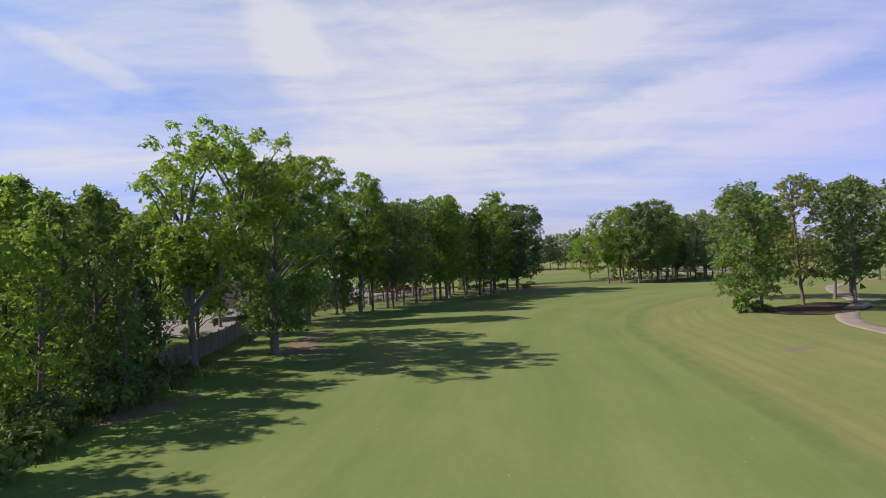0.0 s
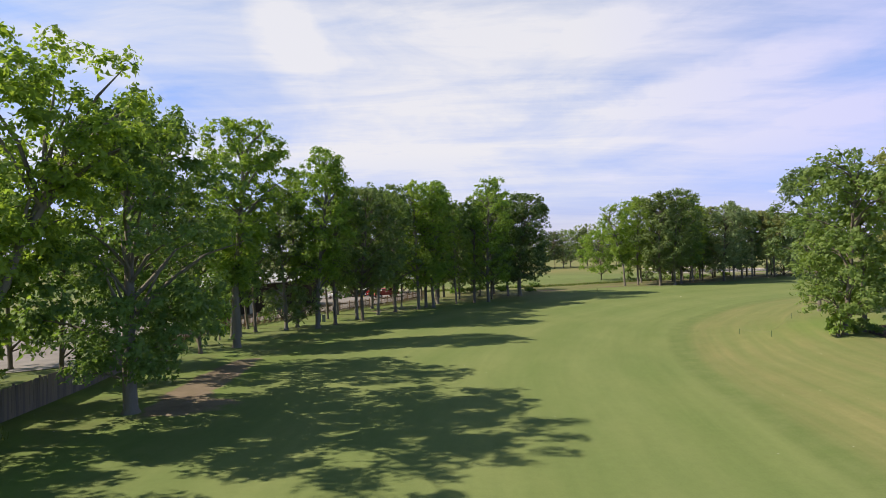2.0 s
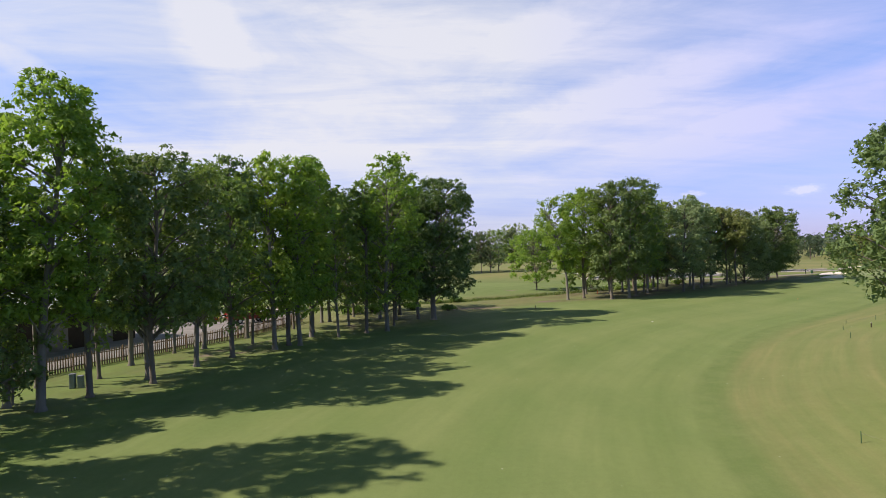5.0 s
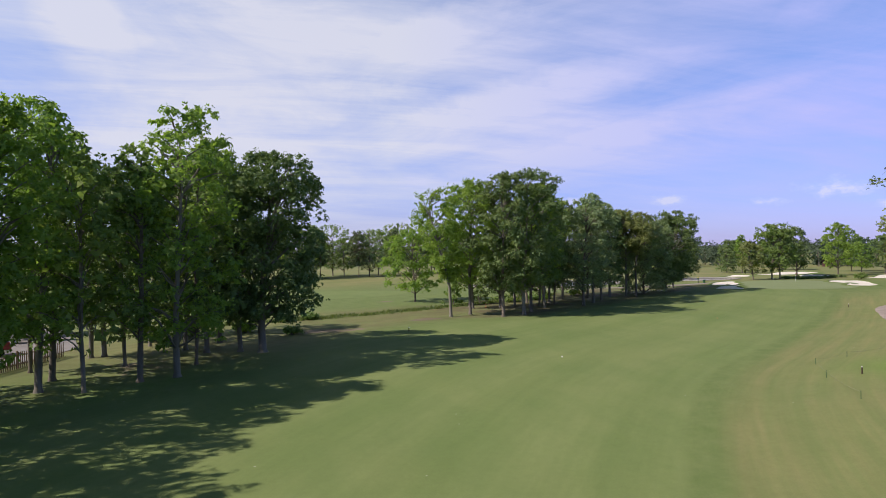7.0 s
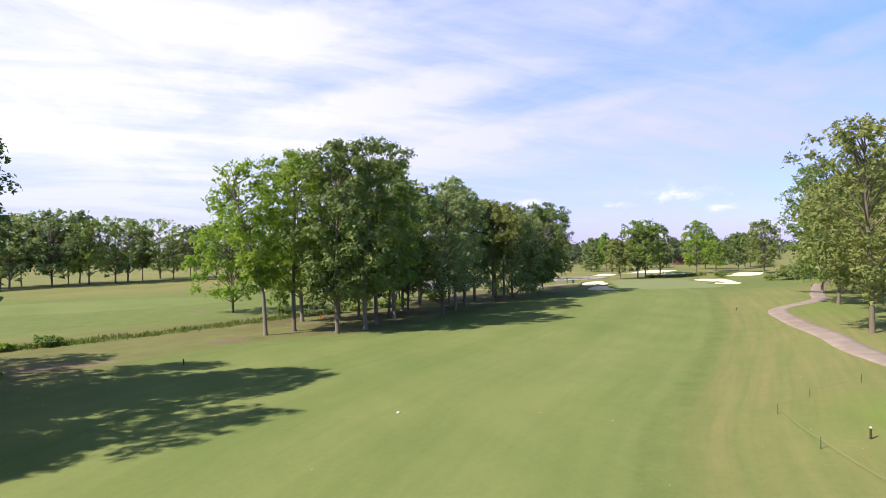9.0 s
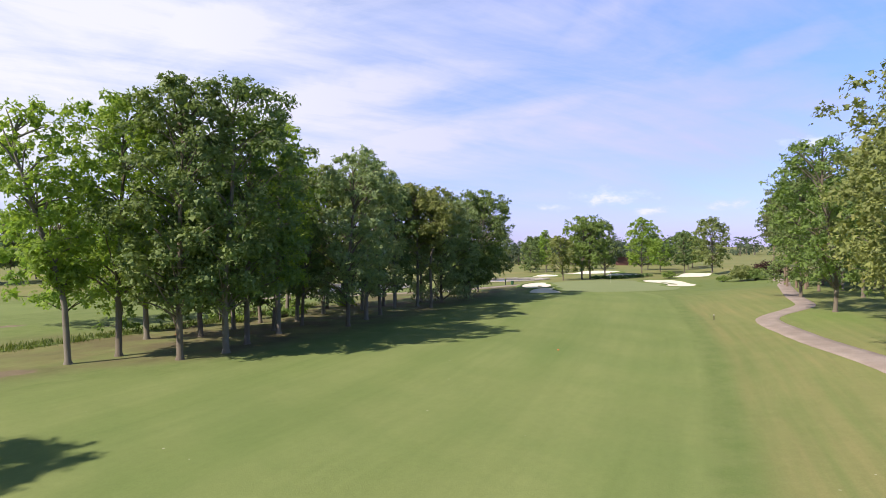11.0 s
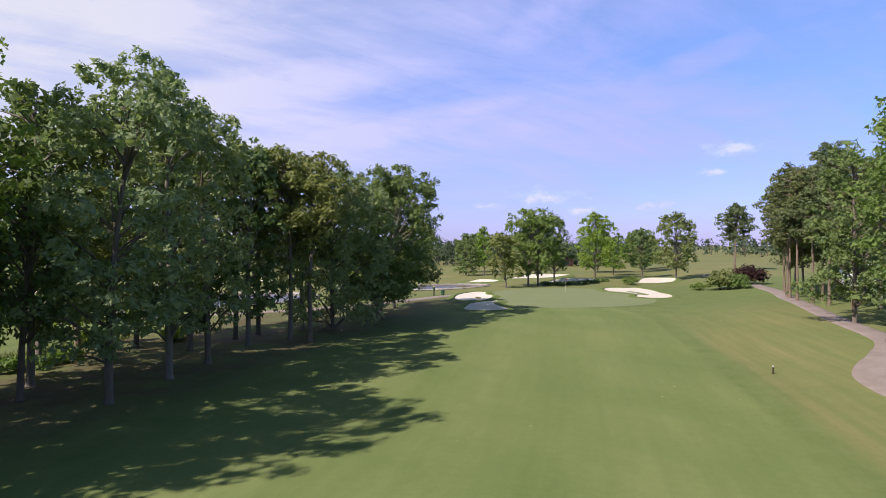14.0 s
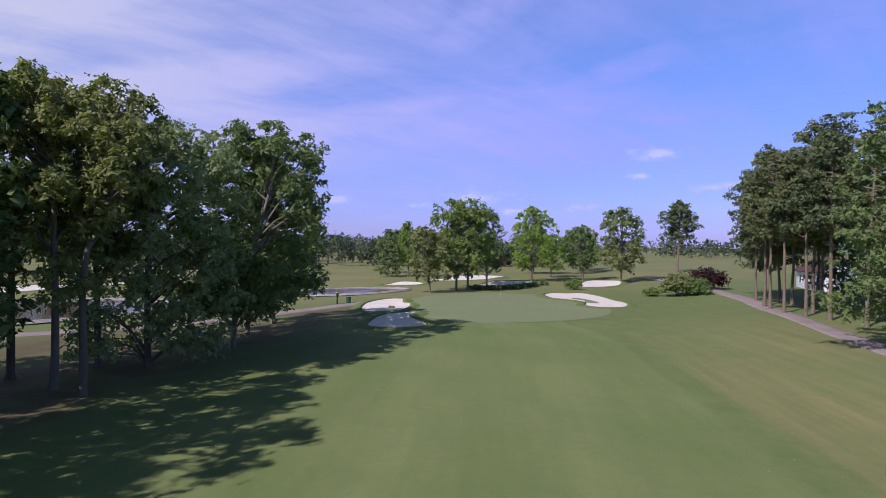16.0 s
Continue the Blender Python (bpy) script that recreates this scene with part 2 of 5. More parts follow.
def wood_material(name, col):
    k = Mat(name, 0.85)
    info = k.t.nodes.new("ShaderNodeObjectInfo")
    grain = k.noise(9, 5, 0.6, stretch=(1, 1, 0.08))
    c = k.mix(grain, tuple(v * 0.6 for v in col), tuple(v * 1.3 for v in col))
    c = k.mix(1.0, c, k.mix(info.outputs["Random"], (0.75, 0.75, 0.78), (1.2, 1.15, 1.05)), "MULTIPLY")
    k.colour(c)
    k.bump(grain, 0.3, 0.01)
    return k.m


def turf_material():
    """Mown turf: attribute 'turf' says fairway (r), dry (g), bare soil (b); 'lane' is the distance across the mowing lanes."""
    k = Mat("turf", 0.92, 0.0, 0.12)
    at = k.t.nodes.new("ShaderNodeAttribute")
    at.attribute_name = "turf"
    lane = k.t.nodes.new("ShaderNodeAttribute")
    lane.attribute_name = "lane"
    rgb = k.t.nodes.new("ShaderNodeSeparateColor")
    k.link(at.outputs["Color"], rgb.inputs[0])
    fair, dry, bare = rgb.outputs[0], rgb.outputs[1], rgb.outputs[2]
    big, mid, fine = k.noise(0.06, 4), k.noise(0.55, 5, 0.6), k.noise(14.0, 3, 0.7)
    wob = k.math("MULTIPLY", k.noise(0.25, 2), 1.6)
    wave = k.math("SINE", k.math("MULTIPLY", k.math("ADD", lane.outputs["Fac"], wob), 2 * math.pi / 7.5))
    flat = k.node("ShaderNodeCombineXYZ")
    k.link(k.math("MULTIPLY", lane.outputs["Fac"], 1.15), flat.inputs[0])
    place = k.t.nodes.new("ShaderNodeSeparateXYZ")
    k.link(k.coords(), place.inputs[0])
    k.link(k.math("MULTIPLY", place.outputs[0], 0.035), flat.inputs[1])
    k.link(k.math("MULTIPLY", place.outputs[1], 0.035), flat.inputs[2])
    arcs = k.noise(1.0, 4, 0.6, vec=flat.outputs[0])
    across = lane.outputs["Fac"]
    wander = k.math("MULTIPLY", k.math("SUBTRACT", k.noise(0.8, 3), 0.5), 0.5)
    inside = k.math("MULTIPLY", k.math("SUBTRACT", k.math("ADD", wander, 0.2), across), 1.5, True)
    outside = k.math("MAXIMUM", k.math("MULTIPLY", k.math("SUBTRACT", k.math("ADD", across, wander), 1.0), 0.8, True), k.math("MULTIPLY", k.math("SUBTRACT", -8.0, across), 1.0, True))
    fair, dry = k.math("MULTIPLY", fair, inside), k.math("MULTIPLY", dry, outside)
    stripe = k.math("ADD", k.math("MULTIPLY", k.math("ADD", k.math("MULTIPLY", wave, 0.5), k.math("MULTIPLY", k.math("SUBTRACT", arcs, 0.5), 1.6)), 0.5), 0.5, True)
    fw = k.mix(stripe, (0.140, 0.198, 0.060), (0.214, 0.256, 0.095))
    fw = k.mix(k.ramp(big, ((0.35, 0.0), (0.65, 0.75))), fw, (0.196, 0.235, 0.084))
    fw = k.mix(k.math("MULTIPLY", k.ramp(k.noise(0.16, 5, 0.6, stretch=(1, 0.45, 1)), ((0.42, 0.0), (0.64, 1.0))), 0.5), fw, (0.137, 0.196, 0.062))
    rough = k.mix(k.ramp(mid, ((0.3, 0.0), (0.7, 1.0))), (0.134, 0.184, 0.057), (0.172, 0.214, 0.076))
    c = k.mix(fair, rough, fw)
    tan = k.mix(k.ramp(arcs, ((0.36, 0.0), (0.64, 1.0))), (0.184, 0.206, 0.076), (0.256, 0.235, 0.101))
    c = k.mix(k.math("MULTIPLY", dry, k.ramp(k.noise(0.11, 4), ((0.30, 0.45), (0.62, 1.0)))), c, tan)
    lush = k.t.nodes.new("ShaderNodeAttribute")
    lush.attribute_name = "lush"
    c = k.mix(lush.outputs["Fac"], c, k.mix(mid, (0.127, 0.211, 0.037), (0.162, 0.253, 0.056)))
    soil = k.mix(mid, (0.13, 0.100, 0.066), (0.30, 0.25, 0.18))
    patchy = k.ramp(k.math("ADD", k.math("MULTIPLY", bare, 1.1), k.math("MULTIPLY", k.math("SUBTRACT", mid, 0.5), 1.3)), ((0.40, 0.0), (0.62, 1.0)))
    c = k.mix(patchy, c, soil)
    # brown leaf litter; its dark tone also deepens the shade under the trees
    lit = k.t.nodes.new("ShaderNodeAttribute")
    lit.attribute_name = "litter"
    c = k.mix(k.math("MULTIPLY", lit.outputs["Fac"], k.ramp(k.noise(0.22, 4, 0.6), ((0.32, 0.15), (0.6, 1.0)))), c, k.mix(mid, (0.085, 0.072, 0.040), (0.165, 0.132, 0.080)))
    c = k.mix(0.34, c, k.mix(fine, (0.55, 0.55, 0.55), (1.45, 1.45, 1.45)), "MULTIPLY")
    rows_ = k.node("ShaderNodeCombineXYZ")
    k.link(k.math("MULTIPLY", lane.outputs["Fac"], 1.1), rows_.inputs[0])
    k.link(k.math("MULTIPLY", place.outputs[0], 0.11), rows_.inputs[1])
    k.link(k.math("MULTIPLY", place.outputs[1], 0.11), rows_.inputs[2])
    c = k.mix(0.22, c, k.mix(k.ramp(k.noise(1.0, 6, 0.66, vec=rows_.outputs[0]), ((0.32, 0.0), (0.68, 1.0))), (0.72, 0.76, 0.72), (1.26, 1.20, 1.20)), "MULTIPLY")
    c = k.mix(0.26, c, k.mix(k.noise(2.6, 4, 0.65), (0.6, 0.6, 0.6), (1.4, 1.4, 1.4)), "MULTIPLY")
    vor = k.node("ShaderNodeTexVoronoi", Scale=0.8)
    k.link(k.coords(), vor.inputs[0])
    flecks = k.ramp(vor.outputs["Distance"], ((0.035, 1.0), (0.05, 0.0)))
    c = k.mix(k.math("MULTIPLY", flecks, k.ramp(k.noise(0.12, 2), ((0.52, 0.0), (0.62, 0.8)))), c, (0.50, 0.50, 0.40))
    k.colour(c)
    k.bump(k.math("ADD", fine, k.math("MULTIPLY", mid, 2.0)), 0.25, 0.05)
    return k.m


def ground_cover(name, lo, hi, scale=1.2, bump=0.3, rough=0.95):
    k = Mat(name, rough, 0.0, 0.15)
    a, b = k.noise(scale, 6, 0.6), k.noise(scale * 14, 4, 0.7)
    c = k.mix(k.ramp(a, ((0.3, 0.0), (0.7, 1.0))), lo, hi)
    c = k.mix(0.5, c, k.mix(b, (0.65, 0.65, 0.65), (1.35, 1.35, 1.35)), "MULTIPLY")
    k.colour(c)
    k.bump(b, bump, 0.03)
    return k.m


TURF = turf_material()
GREEN = ground_cover("putting_green", (0.200, 0.242, 0.112), (0.218, 0.258, 0.124), 0.15, 0.05)
FRINGE = ground_cover("fringe_turf", (0.120, 0.170, 0.048), (0.170, 0.215, 0.066), 0.6)
SAND = ground_cover("bunker_sand", (0.66, 0.60, 0.50), (0.80, 0.75, 0.66), 0.8, 0.25)
CONCRETE = ground_cover("path_concrete", (0.255, 0.21, 0.18), (0.345, 0.295, 0.26), 0.5, 0.2)
ASPHALT = ground_cover("yard_asphalt", (0.20, 0.185, 0.17), (0.30, 0.28, 0.26), 0.4, 0.25)
MULCH = ground_cover("bark_mulch", (0.045, 0.030, 0.020), (0.110, 0.075, 0.050), 1.5, 0.6)
STONE = ground_cover("edge_stone", (0.30, 0.28, 0.25), (0.48, 0.45, 0.40), 2.0, 0.4)
LEAF_FRESH = leaf_material("leaf_fresh", (0.252, 0.366, 0.086), 0.3, 0.54)
LEAF_MAPLE = leaf_material("leaf_maple", (0.190, 0.280, 0.090), 0.3, 0.46)
LEAF_OAK = leaf_material("leaf_oak", (0.150, 0.218, 0.086), 0.3, 0.32)
LEAF_GREY = leaf_material("leaf_greygreen", (0.280, 0.352, 0.190), 0.3, 0.40)
LEAF_OLIVE = leaf_material("leaf_olive", (0.222, 0.262, 0.100), 0.3, 0.36)
# horizon woods: bluish distance haze is put into this leaf colour
LEAF_FAR = leaf_material("leaf_far", (0.082, 0.118, 0.076), 0.3, 0.3)
LEAF_PURPLE = leaf_material("leaf_purple", (0.045, 0.022, 0.024), 0.3, 0.25)
NEEDLE = leaf_material("pine_needle", (0.142, 0.182, 0.086), 0.3, 0.32)
REED = leaf_material("reed_blade", (0.150, 0.190, 0.060), 0.45, 0.4)
BARK = bark_material("bark_grey", (0.205, 0.178, 0.148))
BARK_DARK = bark_material("bark_dark", (0.165, 0.135, 0.108))
BARK_PINE = bark_material("bark_pine", (0.210, 0.155, 0.118))
FENCE_WOOD = wood_material("weathered_fence_wood", (0.235, 0.165, 0.105))
FENCE_GREY = wood_material("grey_board_wood", (0.215, 0.180, 0.145))


# ---- small building helpers ----
def link_mesh(name, me, mat, parent=None, label=""):
    me.materials.append(mat)
    ob = new(name, me)
    if parent is not None:
        ob.parent = parent
    return tagged(ob, label)


def part(name, bm, mat, parent=None, label="", smooth=False):
    me = bpy.data.meshes.new(name)
    if smooth:
        for f in bm.faces:
            f.smooth = True
    bm.to_mesh(me)
    bm.free()
    return link_mesh(name, me, mat, parent, label)


def quads_mesh(name, verts, quads, smooth=False):
    """A mesh from an (n, 3) array and an (m, 3 or 4) array of corners."""
    me = bpy.data.meshes.new(name)
    me.vertices.add(len(verts))
    me.vertices.foreach_set("co", np.asarray(verts, dtype=np.float32).ravel())
    me.loops.add(quads.size)
    me.loops.foreach_set("vertex_index", np.asarray(quads, dtype=np.int32).ravel())
    me.polygons.add(len(quads))
    me.polygons.foreach_set("loop_start", np.arange(0, quads.size, quads.shape[1], dtype=np.int32))
    me.polygons.foreach_set("use_smooth", np.full(len(quads), smooth))
    me.update(calc_edges=True)
    return me


def empty(name, x, y, z=0.0, rz=0.0):
    ob = new(name)
    ob.empty_display_size = 0.3
    ob.matrix_basis = pose(x, y, z + ground_z(x, y), 0, 0, rz)
    return ob


def add_box(bm, x, y, z, sx, sy, sz, rz=0.0, bevel=0.0):
    made = bmesh.ops.create_cube(bm, size=1.0, matrix=pose(x, y, z, 0, 0, rz) @ Matrix.Diagonal((sx, sy, sz, 1)))["verts"]
    if bevel:
        bmesh.ops.bevel(bm, geom=list({e for v_ in made for e in v_.link_edges}), offset=bevel, segments=2, affect="EDGES", profile=0.6)
    return bm


def box(x, y, z, sx, sy, sz, rz=0.0, bevel=0.0):
    return add_box(bmesh.new(), x, y, z, sx, sy, sz, rz, bevel)


def add_cyl(bm, a, b, r1, r2, n=10):
    a, b = Vector(a), Vector(b)
    d = b - a
    m = Matrix.Translation((a + b) / 2) @ d.to_track_quat("Z", "Y").to_matrix().to_4x4()
    bmesh.ops.create_cone(bm, cap_ends=True, segments=n, radius1=r1, radius2=r2, depth=d.length, matrix=m)
    return bm


def spline(points, per=8, closed=True):
    """A smooth line through a few corner points."""
    p = np.array(points, dtype=float)
    n, out_ = len(p), []
    for i in range(n if closed else n - 1):
        ids = [(i - 1) % n, i, (i + 1) % n, (i + 2) % n] if closed else [max(i - 1, 0), i, i + 1, min(i + 2, n - 1)]
        a, b, c, d = p[ids]
        for s in np.arange(per) / per:
            out_.append(0.5 * (2 * b + (c - a) * s + (2 * a - 5 * b + 4 * c - d) * s ** 2 + (3 * b - a - 3 * c + d) * s ** 3))
    if not closed:
        out_.append(p[-1])
    return np.array(out_)


def patch(name, points, z, mat, label, category, per=8, rag=0.0):
    """A flat patch of ground with a smooth outline."""
    pts = spline(points, per)
    rng = np.random.default_rng(len(pts) + int(abs(pts[0][0]) * 10))
    pts = pts + rng.normal(0, rag, pts.shape) if rag else pts
    bm = bmesh.new()
    bm.faces.new([bm.verts.new((x, y, z + 0.35)) for x, y in pts])
    bmesh.ops.triangulate(bm, faces=bm.faces[:])
    bmesh.ops.recalc_face_normals(bm, faces=bm.faces[:])
    if sum(f.normal.z for f in bm.faces) < 0:
        bmesh.ops.reverse_faces(bm, faces=bm.faces[:])
    return tagged(part(name, bm, mat), label, category, kind="structure")


def ribbon(name, line, width, z, mat, label, category, rag=0.015):
    pts = spline(line, 10, closed=False)
    d = np.gradient(pts, axis=0)
    d /= np.linalg.norm(d, axis=1)[:, None]
    nrm = np.stack([-d[:, 1], d[:, 0]], 1)
    rng = np.random.default_rng(int(width * 100))
    hw = width / 2 + rng.normal(0, rag, len(pts))
    bm, rows_ = bmesh.new(), []
    for p, n_, w in zip(pts, nrm, hw):
        rows_.append([bm.verts.new((*(p + n_ * s * w), ground_z(*(p + n_ * s * w)) + z + (0.0 if abs(s) < 1 else -0.05))) for s in (-1, -0.96, -0.4, 0.4, 0.96, 1)])
    for r0, r1 in zip(rows_, rows_[1:]):
        for i in range(5):
            bm.faces.new((r0[i], r1[i], r1[i + 1], r0[i + 1]))
    bmesh.ops.recalc_face_normals(bm, faces=bm.faces[:])
    if sum(f.normal.z for f in bm.faces) < 0:
        bmesh.ops.reverse_faces(bm, faces=bm.faces[:])
    return tagged(part(name, bm, mat, smooth=True), label, category, kind="structure")


# ---- the ground: one sheet to the horizon, with its mown zones ----
FIRST_CUT = spline([(12.5, 4.0), (13.9, 21.3), (15.6, 34.7), (16.6, 48.2), (18.9, 66.0), (25.5, 84.7), (35.7, 99.4), (47.0, 110.9), (59.0, 118.9), (78.3, 131.9), (94.5, 144.4), (105.0, 153.0), (118.9, 164.8), (123.6, 171.5)], 6, closed=False)
LEFT_EDGE = spline([(-13, 0), (-12, 25), (-10, 55), (-6, 85), (3, 110), (20, 132), (38, 148), (54, 149), (72, 160), (90, 172), (110, 186)], 6, closed=False)


def along(line, x, y):
    """Signed distance of many points from a line: negative to its left."""
    best, sign = np.full(x.shape, 1e9), np.zeros(x.shape)
    for (ax, ay), (bx, by) in zip(line, line[1:]):
        dx, dy = bx - ax, by - ay
        s = np.clip(((x - ax) * dx + (y - ay) * dy) / (dx * dx + dy * dy), 0, 1)
        dist = np.hypot(x - ax - s * dx, y - ay - s * dy)
        near = dist < best
        best = np.where(near, dist, best)
        sign = np.where(near, np.sign((x - ax) * dy - (y - ay) * dx), sign)
    return best * sign


def soft(v_, lo, hi):
    s = np.clip((v_ - lo) / (hi - lo), 0, 1)
    return s * s * (3 - 2 * s)


def spot(x, y, cx, cy, rx, ry, turn=0.0):
    c, s = math.cos(radians(turn)), math.sin(radians(turn))
    dx, dy = x - cx, y - cy
    return np.exp(-(((dx * c + dy * s) / rx) ** 2 + ((-dx * s + dy * c) / ry) ** 2) * 1.2)


RISE = np.concatenate([FIRST_CUT[:-6], spline([(121, 166), (126, 169), (140, 172), (152, 175), (163, 185), (176, 196), (200, 215), (260, 260)], 6, closed=False)])


def relief(x, y):
    """The land: level fairway, a bank rising on the outside of the bend, gentle swells."""
    bank = 0.95 * soft(along(RISE, x, y), 1, 14)
    swell = 0.06 * np.sin(x * 0.11 + 1.0) * np.sin(y * 0.09) + 0.035 * np.sin(x * 0.23 + y * 0.17) - 0.04
    swell = swell * soft(along(LEFT_EDGE, x, y), -12, -4) * (1 - soft(y, 188, 200))
    far = np.hypot(x - 60, y - 110)
    return 0.35 + bank * (1 - soft(far, 220, 330)) + swell * (1 - soft(far, 150, 220)) + 0.25 * spot(x, y, 136, 190, 22, 16, 30)


GX, GY = np.arange(-90.0, 302.0, 2.0), np.arange(-30.0, 342.0, 2.0)
HEIGHTS = relief(*[g.ravel() for g in np.meshgrid(GX, GY)]).reshape(len(GY), len(GX))


def ground_z(x, y):
    """The ground's height at a place, between the points of a two metre grid."""
    fx, fy = min(max((x + 90) / 2, 0), len(GX) - 1.001), min(max((y + 30) / 2, 0), len(GY) - 1.001)
    i, j = int(fx), int(fy)
    a, b = fx - i, fy - j
    return float((HEIGHTS[j, i] * (1 - a) + HEIGHTS[j, i + 1] * a) * (1 - b) + (HEIGHTS[j + 1, i] * (1 - a) + HEIGHTS[j + 1, i + 1] * a) * b)


def build_ground():
    fx = np.concatenate([-60 - np.geomspace(2, 3400, 26)[::-1], np.arange(-60, 215, 1.0), 215 + np.geomspace(2, 3200, 26)])
    fy = np.concatenate([-12 - np.geomspace(2, 3000, 22)[::-1], np.arange(-12, 262, 1.0), 262 + np.geomspace(2, 3200, 26)])
    X, Y = np.meshgrid(fx, fy)
    x, y = X.ravel(), Y.ravel()
    me_q = np.arange(len(x)).reshape(X.shape)
    quads = np.stack([me_q[:-1, :-1], me_q[:-1, 1:], me_q[1:, 1:], me_q[1:, :-1]], -1).reshape(-1, 4)
    me = quads_mesh("ground", np.stack([x, y, relief(x, y)], 1), quads, True)
    right, left = along(FIRST_CUT, x, y), along(LEFT_EDGE, x, y)
    fair = soft(-right, -4.0, -3.0) * soft(left, -0.5, 2.0) * soft(y, -400, -300)
    fair = np.maximum(fair, spot(x, y, 22, 207, 26, 13) > 0.35)
    dry = 0.72 * soft(right, -2.0, -1.0) * (1 - 0.75 * soft(right, 14, 30)) * (1 - soft(y, 150, 172))
    dry = np.maximum(dry, (0.2 + 0.5 * soft(y, 125, 140)) * soft(-left, 2, 8) * soft(y, 70, 80) * (1 - soft(y, 165, 175)))
    dry = np.maximum(dry, 0.95 * soft(y + 0.25 * x, 222, 250))
    bare = 1.25 * spot(x, y, -14.2, 62.5, 1.5, 10, 2) + 0.7 * spot(x, y, -11.8, 55.5, 2.5, 2.5) + 0.7 * spot(x, y, -17.5, 34, 2.2, 6, -25)
    bare = bare + 0.75 * spot(x, y, 22, 146.3, 6, 2.2, 10) + 0.95 * spot(x, y, 36.2, 153.8, 3.6, 1.3, 20) + 0.95 * spot(x, y, 36.6, 183.8, 2.6, 1.2, 10)
    bare = bare + 0.85 * spot(x, y, 25.4, 45.0, 2.2, 1.1) + 0.5 * spot(x, y, 60, 166, 12, 4, 35) + 0.55 * spot(x, y, 80, 180, 10, 4, 20)
    bare = bare + 0.4 * spot(x, y, -7, 112, 5, 16, -30) + 0.35 * spot(x, y, 5, 130, 6, 6)
    data = np.ones((len(x), 4), dtype=np.float32)
    data[:, 0], data[:, 1], data[:, 2] = fair, np.clip(dry, 0, 1), np.clip(bare, 0, 1)
    me.color_attributes.new("turf", "FLOAT_COLOR", "POINT").data.foreach_set("color", data.ravel())
    litter = soft(-left, 1.5, 6) * (1 - soft(-left, 20, 28)) * soft(y, 25, 45) * (1 - soft(y, 195, 205)) * (0.40 + 0.48 * soft(x, 30, 50))
    me.attributes.new("litter", "FLOAT", "POINT").data.foreach_set("value", litter.astype(np.float32))
    lush = 0.8 * spot(x, y, 58.5, 104.5, 5, 4, 30) + 0.6 * spot(x, y, 37, 76, 9, 5, 40) + 0.5 * spot(x, y, 102, 133, 9, 5, 35) + 0.45 * spot(x, y, -16, 38, 3, 9) + 0.55 * soft(-left, 0, 4) * (1 - soft(y, 118, 135)) * soft(y, -10, 10)
    me.attributes.new("lush", "FLOAT", "POINT").data.foreach_set("value", np.clip(lush, 0, 1).astype(np.float32))
    me.attributes.new("lane", "FLOAT", "POINT").data.foreach_set("value", np.clip(right, -80, 80).astype(np.float32))
    return tagged(link_mesh("ground", me, TURF), "mown golf fairway and drier rough with worn patches", "grass", kind="structure")


build_ground()


def drape(name, points, lift, mat, label, category):
    """A patch of finer turf that follows the swells of the ground."""
    line = spline(points, 8)
    c = line.mean(0)
    fr = np.linspace(0, 1, 22)[1:]
    pts = np.concatenate([c[None]] + [c + (line - c) * f for f in fr])
    n = len(line)
    bm = bmesh.new()
    vs = [bm.verts.new((x_, y_, z_ + lift)) for x_, y_, z_ in zip(pts[:, 0], pts[:, 1], relief(pts[:, 0], pts[:, 1]))]
    for i in range(n):
        bm.faces.new((vs[0], vs[1 + i], vs[1 + (i + 1) % n]))
        for r_ in range(len(fr) - 1):
            a_, b_ = 1 + r_ * n, 1 + (r_ + 1) * n
            bm.faces.new((vs[a_ + i], vs[b_ + i], vs[b_ + (i + 1) % n], vs[a_ + (i + 1) % n]))
    bmesh.ops.recalc_face_normals(bm, faces=bm.faces[:])
    if sum(f.normal.z for f in bm.faces) < 0:
        bmesh.ops.reverse_faces(bm, faces=bm.faces[:])
    return tagged(part(name, bm, mat, smooth=True), label, category, kind="structure")


# cart path, yard and beds
ribbon("cart_path", [(200, 200), (180, 183), (161, 168.6), (146, 160.4), (133, 153.2), (120, 145.8), (112, 140.8), (106, 139.4), (102, 139), (98.5, 138), (95, 135.6), (91.5, 132.4), (86, 127.3), (80, 121.3), (73, 114.6), (63, 102), (55, 86), (50, 75.5), (42, 65.5), (37.5, 58), (35.8, 52), (35, 40), (37, 20)], 2.1, 0.06, CONCRETE, "curving pale concrete cart path across the grass", "path")
ribbon("footpath", [(130.3, 202.6), (121.7, 201.2), (112.2, 199.2), (98.8, 196.9), (83.5, 199.2), (66.3, 203.1)], 2.2, 0.05, CONCRETE, "pale concrete path beside the pond", "path")
patch("yard", [(-26.2, 86.2), (-24.3, 95.8), (-19.5, 106.8), (-11.3, 120.3), (-4.1, 137.1), (-3.6, 145.8), (-13.3, 163.1), (-47.9, 165.0), (-53.6, 116.9), (-44.0, 68.9), (-26.7, 70.8)], 0.06, ASPHALT, "pale worn asphalt service yard behind the fence", "yard")
drape("mulch_bed", [(34.8, 65.3), (39.0, 63.6), (44.9, 67.0), (49.2, 72.9), (46.6, 78.0), (40.7, 74.6), (35.6, 70.4)], 0.06, MULCH, "dark bark mulch under the trees", "mulch")
drape("putting_green", [(116.9, 182.0), (123.6, 174.4), (134.1, 173.4), (145.6, 181.1), (150.4, 190.6), (146.6, 201.2), (136.1, 203.1), (124.6, 196.4)], 0.02, GREEN, "smooth pale putting green", "green")


